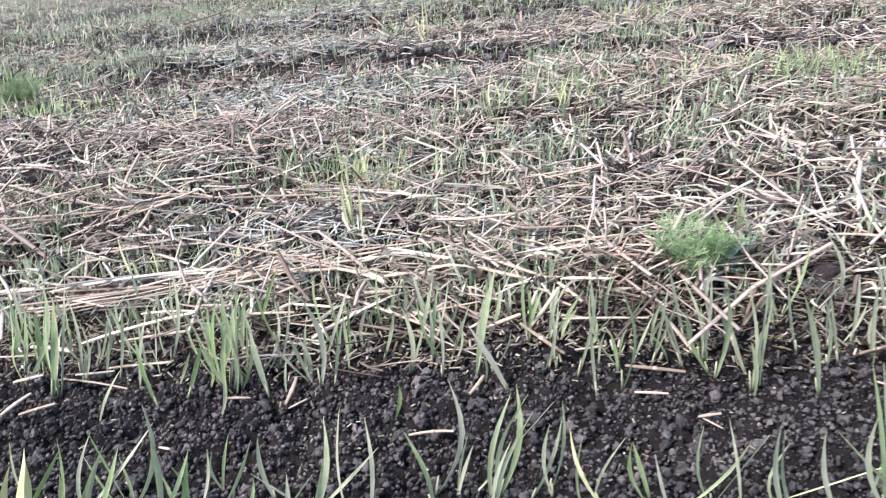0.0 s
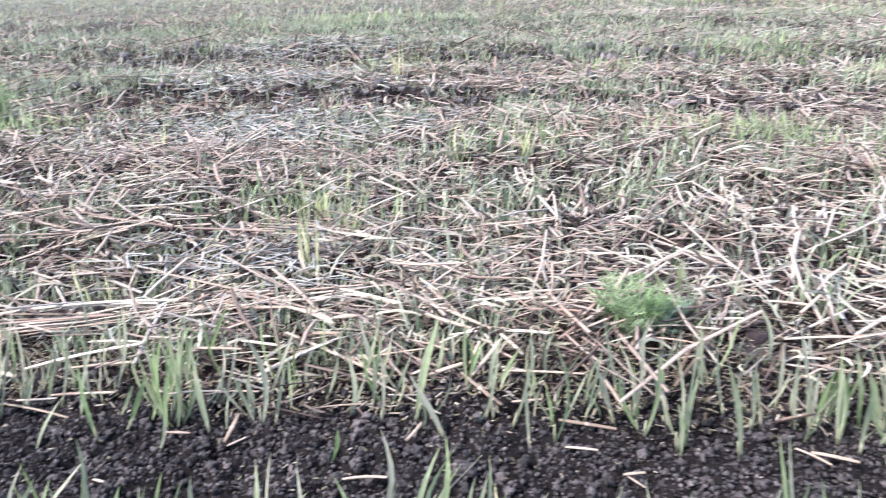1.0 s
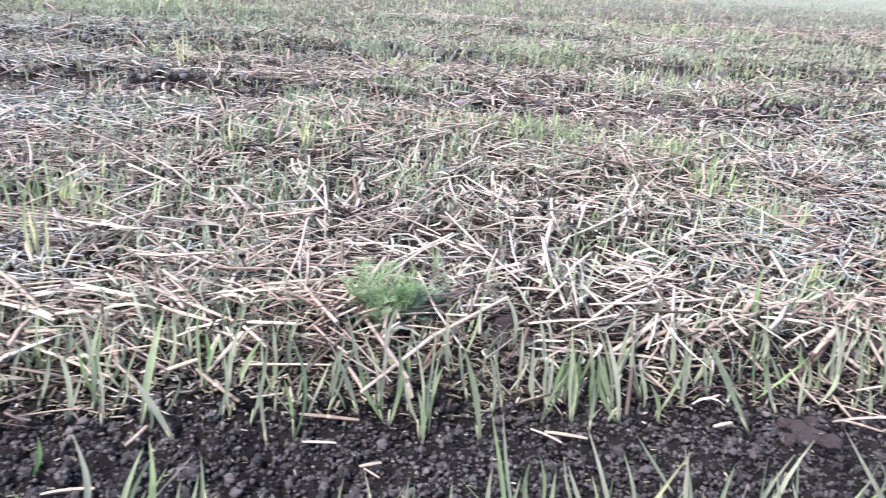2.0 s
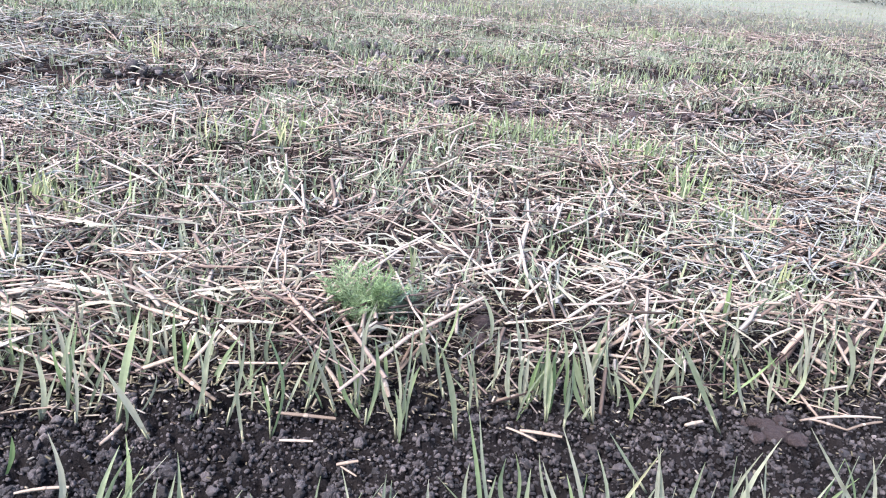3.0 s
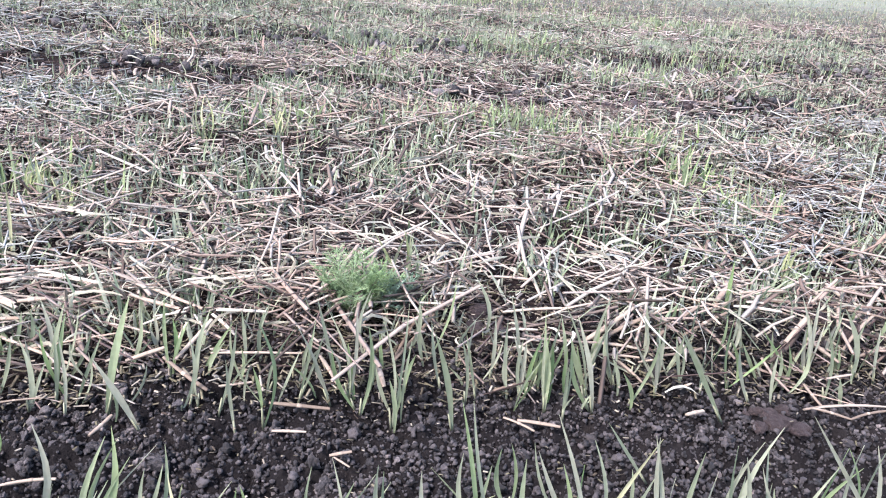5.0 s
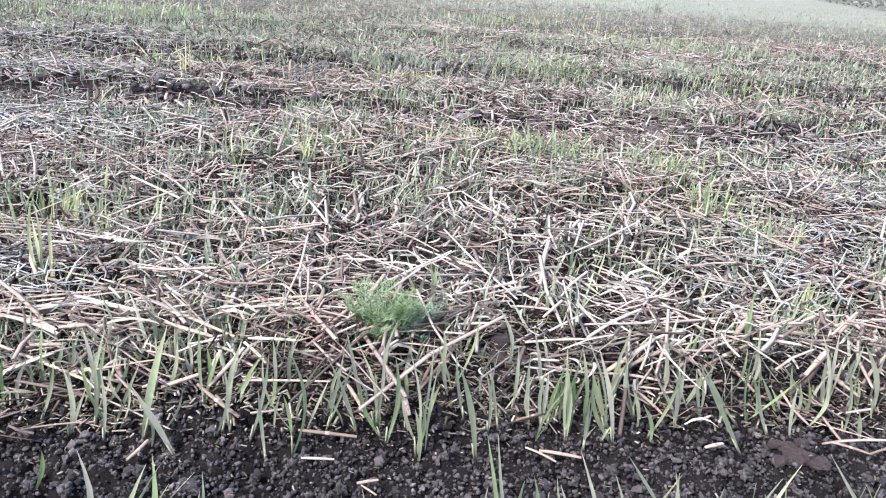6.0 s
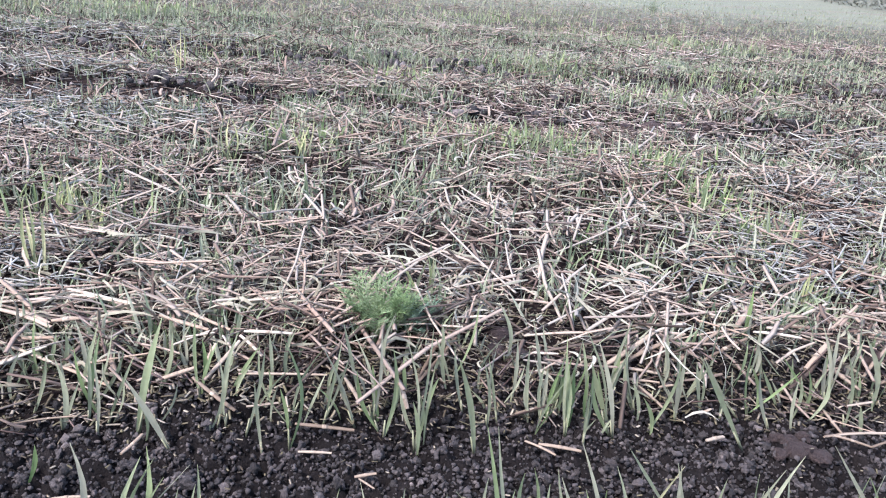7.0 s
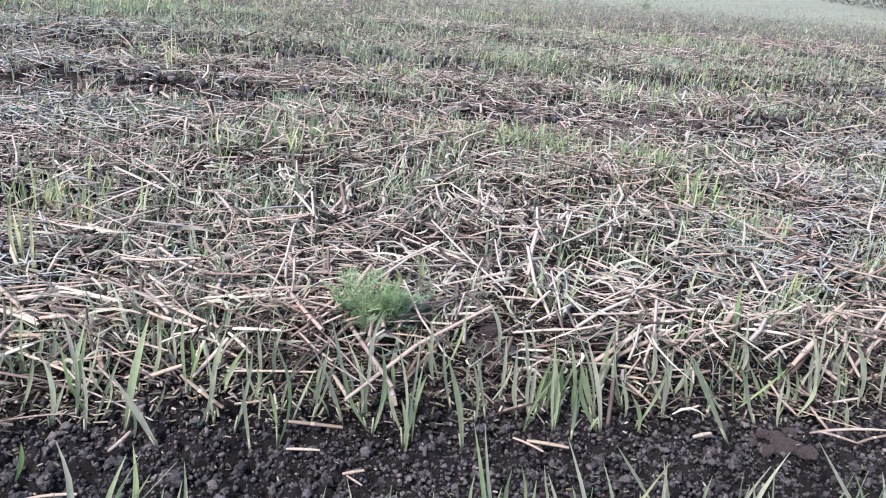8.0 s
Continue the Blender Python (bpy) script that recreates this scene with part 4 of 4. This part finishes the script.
EDGE_F = [
    (0.530, 0.905, 0.121, -0.027, 5.9, 1), (0.530, 0.966, 0.084, -0.014, 4.0, 1), (0.554, 0.946, 0.084, -0.011, 3.4, 1), (0.558, 0.970, 0.029, -0.020, 3.1, 1),
    (0.567, 0.950, 0.090, -0.020, 2.8, 1), (0.578, 0.973, 0.053, 0.021, 2.5, 1), (0.602, 0.947, 0.107, -0.013, 3.8, 1), (0.605, 0.930, 0.067, 0.030, 3.1, 0),
    (0.616, 0.946, 0.076, -0.005, 3.8, 1), (0.620, 0.942, 0.073, 0.010, 4.4, 0), (0.631, 0.955, 0.080, 0.006, 3.5, 0), (0.637, 0.924, 0.100, -0.010, 5.0, 0),
    (0.639, 0.925, 0.119, -0.010, 2.8, 0), (0.639, 0.955, 0.059, 0.028, 3.5, 0), (0.641, 0.956, 0.077, 0.003, 3.2, 0), (0.645, 0.934, 0.069, -0.003, 3.8, 0),
]
EDGE_G = [
    (0.652, 0.906, 0.072, -0.004, 3.7, 1), (0.668, 0.942, 0.061, -0.002, 3.5, 0), (0.676, 0.916, 0.024, 0.011, 2.8, 1), (0.687, 0.928, 0.131, -0.043, 2.9, 1),
    (0.689, 0.920, 0.088, -0.036, 5.1, 0), (0.691, 0.917, 0.117, -0.029, 5.1, 1), (0.732, 0.951, 0.096, -0.023, 3.0, 1), (0.732, 0.960, 0.043, 0.002, 2.7, 1),
    (0.781, 0.944, 0.041, -0.018, 2.7, 1), (0.808, 0.942, 0.062, -0.012, 3.1, 1), (0.831, 0.883, 0.126, -0.082, 6.0, 1), (0.854, 0.930, 0.093, -0.068, 3.8, 1),
    (0.861, 0.965, 0.066, 0.012, 4.3, 0), (0.867, 0.934, 0.095, -0.010, 4.9, 0), (0.873, 0.939, 0.056, 0.052, 3.2, 0), (0.884, 0.913, 0.091, -0.038, 4.9, 1),
]
EDGE_H = [
    (0.885, 0.943, 0.064, -0.025, 3.9, 0), (0.918, 0.949, 0.059, -0.038, 4.4, 0), (0.924, 0.949, 0.039, -0.022, 3.3, 1), (0.927, 0.932, 0.064, -0.004, 3.6, 1),
    (0.943, 0.924, 0.057, 0.015, 4.4, 0), (0.943, 0.976, 0.051, -0.048, 3.4, 1), (0.949, 0.939, 0.065, -0.013, 3.7, 0), (0.964, 0.950, 0.074, -0.062, 3.7, 0),
    (0.977, 0.942, 0.112, -0.026, 3.8, 1), (0.982, 0.949, 0.069, -0.018, 5.3, 1), (0.984, 0.911, 0.113, -0.035, 3.7, 1), (0.996, 0.918, 0.024, 0.024, 3.4, 1),
    (1.000, 0.902, 0.042, -0.011, 4.5, 1), (1.012, 0.946, 0.027, 0.004, 3.1, 1), (1.045, 0.948, 0.077, 0.007, 3.5, 1), (1.046, 0.940, 0.096, -0.038, 6.3, 1),
]
EDGE_I = [
    (1.053, 0.943, 0.049, 0.028, 5.9, 0), (1.068, 0.931, 0.076, -0.010, 4.3, 1),
]
EDGE_J = [
    (0.605, 0.930, 0.047, 0.028, 2.6, 0), (0.605, 0.958, 0.066, -0.001, 2.7, 1), (0.615, 0.947, 0.073, 0.001, 4.6, 1), (0.620, 0.955, 0.073, 0.020, 4.7, 0),
    (0.631, 0.958, 0.058, 0.017, 4.0, 0), (0.636, 0.954, 0.054, 0.017, 4.0, 0), (0.638, 0.925, 0.103, -0.012, 3.3, 1), (0.638, 0.949, 0.059, -0.004, 3.3, 0),
    (0.645, 0.938, 0.055, -0.004, 3.3, 0), (0.647, 0.949, 0.070, -0.002, 5.4, 0), (0.653, 0.910, 0.074, -0.001, 3.9, 1), (0.654, 0.913, 0.024, 0.011, 2.0, 1),
    (0.677, 0.921, 0.017, 0.017, 2.0, 0), (0.694, 0.937, 0.085, -0.035, 6.1, 0), (0.694, 0.942, 0.067, -0.020, 3.4, 0), (0.731, 0.940, 0.053, -0.013, 4.1, 1),
    (0.732, 0.956, 0.075, -0.015, 4.9, 1), (0.771, 0.958, 0.042, -0.071, 3.5, 1), (0.785, 0.947, 0.081, -0.051, 2.8, 1), (0.793, 0.984, 0.069, -0.003, 4.4, 1),
    (0.801, 0.953, 0.069, -0.021, 3.6, 1), (0.809, 0.940, 0.065, -0.014, 5.0, 1),
]
NEAR_A = [
    (-0.244, 0.775, 0.065, 0.018, 5.5, 2), (-0.241, 0.773, 0.082, 0.034, 10.3, 2), (-0.235, 0.784, 0.073, 0.054, 6.1, 0), (-0.220, 0.766, 0.074, 0.023, 5.9, 2),
    (-0.173, 0.762, 0.101, 0.095, 4.0, 1), (-0.163, 0.762, 0.085, 0.039, 5.1, 1), (-0.160, 0.762, 0.095, 0.025, 3.4, 1), (-0.153, 0.761, 0.081, 0.041, 5.1, 0),
    (-0.129, 0.767, 0.129, 0.051, 4.2, 1), (-0.095, 0.762, 0.095, 0.014, 5.5, 1), (-0.095, 0.767, 0.072, 0.040, 4.1, 0), (-0.095, 0.930, 0.050, 0.013, 3.8, 1),
    (-0.067, 0.769, 0.074, 0.010, 4.1, 0), (-0.064, 0.772, 0.081, 0.029, 3.3, 1), (-0.046, 0.763, 0.087, 0.050, 4.3, 1), (-0.027, 0.764, 0.049, 0.024, 3.7, 0),
]
NEAR_B = [
    (0.016, 0.765, 0.047, 0.033, 3.6, 1), (0.039, 0.762, 0.077, 0.073, 3.8, 1), (0.043, 0.761, 0.065, 0.020, 3.6, 0), (0.044, 0.761, 0.104, 0.024, 5.1, 0),
    (0.055, 0.758, 0.060, -0.052, 3.6, 1), (0.077, 0.756, 0.128, 0.011, 3.5, 1), (0.102, 0.905, 0.041, 0.009, 4.2, 0), (0.150, 0.792, 0.118, 0.022, 4.8, 1),
    (0.170, 0.790, 0.072, 0.015, 2.4, 1), (0.183, 0.788, 0.093, 0.077, 2.1, 1), (0.200, 0.782, 0.088, 0.041, 3.1, 0), (0.200, 0.782, 0.105, 0.024, 4.6, 0),
    (0.206, 0.782, 0.115, 0.023, 5.1, 0), (0.206, 0.782, 0.119, 0.032, 3.6, 0), (0.234, 0.776, 0.081, 0.031, 3.5, 1), (0.277, 0.766, 0.069, 0.003, 3.0, 2),
]
NEAR_C = [
    (0.288, 0.766, 0.066, 0.028, 2.7, 1), (0.294, 0.763, 0.079, -0.024, 3.9, 2), (0.358, 0.756, 0.073, 0.051, 3.2, 0), (0.380, 0.756, 0.073, 0.048, 3.4, 1),
    (0.400, 0.750, 0.046, 0.127, 2.4, 2), (0.406, 0.749, 0.097, -0.014, 2.4, 1), (0.436, 0.742, 0.074, 0.001, 2.2, 1), (0.480, 0.737, 0.090, -0.021, 3.9, 1),
    (0.511, 0.732, 0.146, -0.023, 3.7, 0), (0.517, 0.728, 0.115, -0.032, 3.9, 1), (0.525, 0.734, 0.137, -0.027, 3.2, 1), (0.544, 0.730, 0.091, -0.079, 3.5, 1),
    (0.547, 0.730, 0.096, -0.007, 4.0, 0), (0.578, 0.718, 0.089, -0.007, 3.8, 0), (0.580, 0.718, 0.090, 0.007, 3.5, 0), (0.599, 0.712, 0.136, -0.040, 3.5, 1),
]
NEAR_D = [
    (0.600, 0.718, 0.125, -0.064, 3.0, 1), (0.604, 0.726, 0.115, 0.043, 3.6, 2), (0.605, 0.718, 0.109, -0.010, 3.6, 1), (0.648, 0.716, 0.092, -0.002, 3.1, 1),
    (0.666, 0.710, 0.122, -0.027, 3.7, 1), (0.667, 0.710, 0.120, -0.028, 3.7, 1), (0.696, 0.798, 0.075, -0.052, 4.0, 1), (0.699, 0.705, 0.081, 0.002, 3.2, 1),
    (0.729, 0.704, 0.120, -0.028, 3.3, 1), (0.737, 0.706, 0.103, -0.020, 3.8, 1), (0.740, 0.706, 0.125, 0.010, 3.8, 1), (0.769, 0.699, 0.106, -0.029, 5.6, 1),
    (0.778, 0.703, 0.082, 0.033, 2.8, 1), (0.802, 0.694, 0.089, -0.070, 3.1, 1), (0.822, 0.685, 0.122, -0.024, 3.4, 1), (0.827, 0.689, 0.124, 0.001, 3.5, 1),
]
NEAR_E = [
    (0.835, 0.681, 0.107, -0.007, 4.0, 1), (0.870, 0.683, 0.149, -0.118, 4.2, 1),
]
for rows in (EDGE_A, EDGE_B, EDGE_C, EDGE_D, EDGE_E, EDGE_F, EDGE_G, EDGE_H, EDGE_I, EDGE_J):
    plants(rows, "seedlings along the furrow edge")
for rows in (NEAR_A, NEAR_B, NEAR_C, NEAR_D, NEAR_E):
    plants(rows, "seedlings in the furrow")

# tufts in the straw: place, height, lean, number of blades, tone
TUFT_A = [
    (0.006, 1.306, 0.114, 0.004, 4, 2), (-0.028, 1.617, 0.083, 0.005, 6, 2), (0.025, 1.557, 0.056, 0.0, 3, 2), (0.143, 1.312, 0.065, 0.0, 3, 1),
    (0.216, 1.27, 0.053, 0.0, 3, 1), (0.222, 1.946, 0.105, 0.0, 5, 2), (0.375, 1.934, 0.104, 0.0, 5, 2), (0.317, 1.578, 0.084, 0.0, 4, 0),
    (0.512, 1.16, 0.085, 0.0, 5, 2), (0.527, 1.15, 0.075, 0.0, 4, 1), (0.631, 1.227, 0.053, 0.0, 2, 1), (0.831, 1.38, 0.047, 0.0, 6, 0),
    (1.103, 1.168, 0.071, 0.0, 5, 2), (1.185, 1.404, 0.096, 0.006, 6, 0),
]
TUFT_D = [
    (-0.101, 0.979, 0.1, -0.004, 5, 0), (-0.085, 0.981, 0.095, 0.008, 4, 0), (-0.349, 1.028, 0.09, 0.0, 4, 0),
]
TUFT_B = [
    (0.873, 1.975, 0.089, 0.0, 5, 0), (0.926, 2.006, 0.091, 0.0, 5, 0), (0.98, 1.931, 0.089, 0.0, 4, 0), (1.206, 1.896, 0.107, 0.0, 6, 0),
    (1.202, 1.8, 0.088, 0.0, 6, 0), (1.183, 1.673, 0.096, 0.0, 6, 0), (1.17, 1.579, 0.104, 0.0, 6, 0), (1.569, 2.579, 0.096, 0.0, 6, 0),
    (0.827, 3.009, 0.091, 0.0, 6, 0), (-0.001, 3.036, 0.159, 0.0, 6, 2), (0.43, 2.043, 0.088, 0.0, 5, 0), (1.643, 2.841, 0.094, 0.0, 4, 0),
    (0.917, 1.039, 0.077, 0.0, 3, 0), (0.081, 1.515, 0.065, 0.0, 3, 1),
]
TUFT_C = [
    (-0.297, 1.222, 0.085, -0.004, 3, 2), (-0.279, 1.229, 0.076, 0.0, 3, 2), (-0.153, 1.219, 0.063, 0.004, 3, 2), (-0.106, 1.259, 0.055, 0.0, 3, 2),
    (-1.312, 2.603, 0.137, 0.0, 8, 2), (-1.191, 2.524, 0.109, 0.0, 8, 2), (-0.03, 1.616, 0.058, 0.0, 6, 2), (0.036, 1.507, 0.064, 0.0, 6, 2),
    (-0.885, 2.288, 0.095, 0.0, 5, 2), (-0.493, 2.027, 0.094, 0.0, 5, 2),
]
for rows in (TUFT_A, TUFT_B, TUFT_C):
    for row in rows:
        seedling(*row, "seedlings in the straw")
for row in TUFT_D:
    seedling(*row, "seedlings along the furrow edge")
# thin ones between the others along the edge of the furrow
for i in range(100):
    x = -0.42 + i * 0.0165 + random.uniform(-0.013, 0.013)
    seedling(x, 1.0 - 0.075 * (x - 0.3) + random.gauss(0, 0.026), random.uniform(0.04, 0.095), random.uniform(-0.02, 0.02), random.choice((1, 1, 2)), random.choice((1, 1, 1, 0)),
             "seedlings along the furrow edge")


# and some in the row that runs through the furrow
for i in range(30):
    x = -0.45 + i * 0.045 + random.uniform(-0.02, 0.02)
    seedling(x, 0.765 - 0.075 * (x - 0.3) + random.gauss(0, 0.018), random.uniform(0.055, 0.1), random.uniform(-0.03, 0.03), random.choice((1, 2, 2, 3)), random.choice((1, 1, 0)),
             "seedlings in the furrow")


def filament(bm, a, b, r):
    sweep(bm, [a, b], [r, r * 0.35], 3, 1.0, False)


def frond(length, lean, pairs=8):
    """A twice-divided feathery leaf rising from the origin, leaning along x."""
    bm = bmesh.new()
    at = lambda s: Vector((length * lean * s ** 1.4, 0.0, length * s * (1 - 0.35 * lean * s)))
    sweep(bm, [at(k / 6) for k in range(7)], [0.0009 - 0.0001 * k for k in range(7)], 4)
    for i in range(pairs):
        s = 0.25 + 0.75 * i / pairs
        p, d = at(s), (at(s + 0.05) - at(s)).normalized()
        reach = length * 0.34 * (1.1 - 0.75 * s) * random.uniform(0.8, 1.2)
        for sgn in (-1, 1):
            out = (Vector((0, sgn, 0)) * 0.85 + d * 0.65 + Vector((random.uniform(-0.4, 0.4), 0, random.uniform(-0.15, 0.35)))).normalized()
            q = p + out * reach
            filament(bm, p, q, 0.0005)
            for j in range(5):
                b0 = p.lerp(q, 0.2 + 0.17 * j)
                for s2 in (-1, 1):
                    o2 = (out * 0.7 + d * 0.5 * s2 + Vector((random.uniform(-0.5, 0.5), random.uniform(-0.3, 0.3), random.uniform(-0.2, 0.5)))).normalized()
                    filament(bm, b0, b0 + o2 * reach * 0.4, 0.0004)
    return bm


def feathery_weed(x, y, size, count, mat, label, spreadness=0.8):
    root = new("feathery_weed")
    root.location = (x, y, height(x, y) + 0.002)
    for k in range(count):
        bm = frond(size * random.uniform(0.45, 1.15), random.uniform(0.1, spreadness))
        bm.transform(Matrix.Translation((random.gauss(0, size * 0.14), random.gauss(0, size * 0.1), 0)) @ Matrix.Rotation(random.uniform(0, 2 * math.pi), 4, "Z"))
        part("frond", bm, mat, root)
    return tagged(root, label, "weed", "feathery weeds")


feathery_weed(0.446, 1.09, 0.08, 36, M_WEED, "bright green feathery weed growing through the straw", 0.8)
feathery_weed(0.493, 1.094, 0.055, 24, M_WEED_BLUE, "blue-green feathery weed sprawling beside the brighter one", 0.95)
feathery_weed(-1.24, 2.56, 0.125, 38, M_WEED, "large bright green feathery weed among straw and shoots", 1.2)
feathery_weed(5.3, 10.25, 0.18, 9, M_WEED_DARK, "dark green weed far out in the field", 1.0)


# ---- the far edge of the field ----
def hedge_row():
    """A far hedge along the field's edge, of many small leaf clumps, with an uneven top."""
    n = 18000
    s = -14 + 74 * rng.random(n) ** 1.7
    side = rng.uniform(0, 3.0, n)
    top = 1.0 + 1.3 * vnoise(s * 0.3, s * 0, 31) + 0.6 * vnoise(s * 1.3, s * 0, 32)
    x, y = 20.5 + s * 0.5 + side * 0.87, 25.5 + s * 0.87 - side * 0.5
    z = rng.random(n) ** 0.7 * top
    r = rng.uniform(0.018, 0.035, n) * (1 + 0.02 * (s + 14))
    return tubes(x, y, z, rng.uniform(0, np.pi, n), rng.uniform(-1, 1, n), r * 2.4, r, rng.normal(0, 0.2, n), 3, 2, 0.5)


v, f = hedge_row()
tagged(new("hedgerow", mesh_from("hedgerow", v, f, M_HAZED_HEDGE, False)), "hedge along the far edge of the field, haze in its colour", "hedge", kind="stuff")
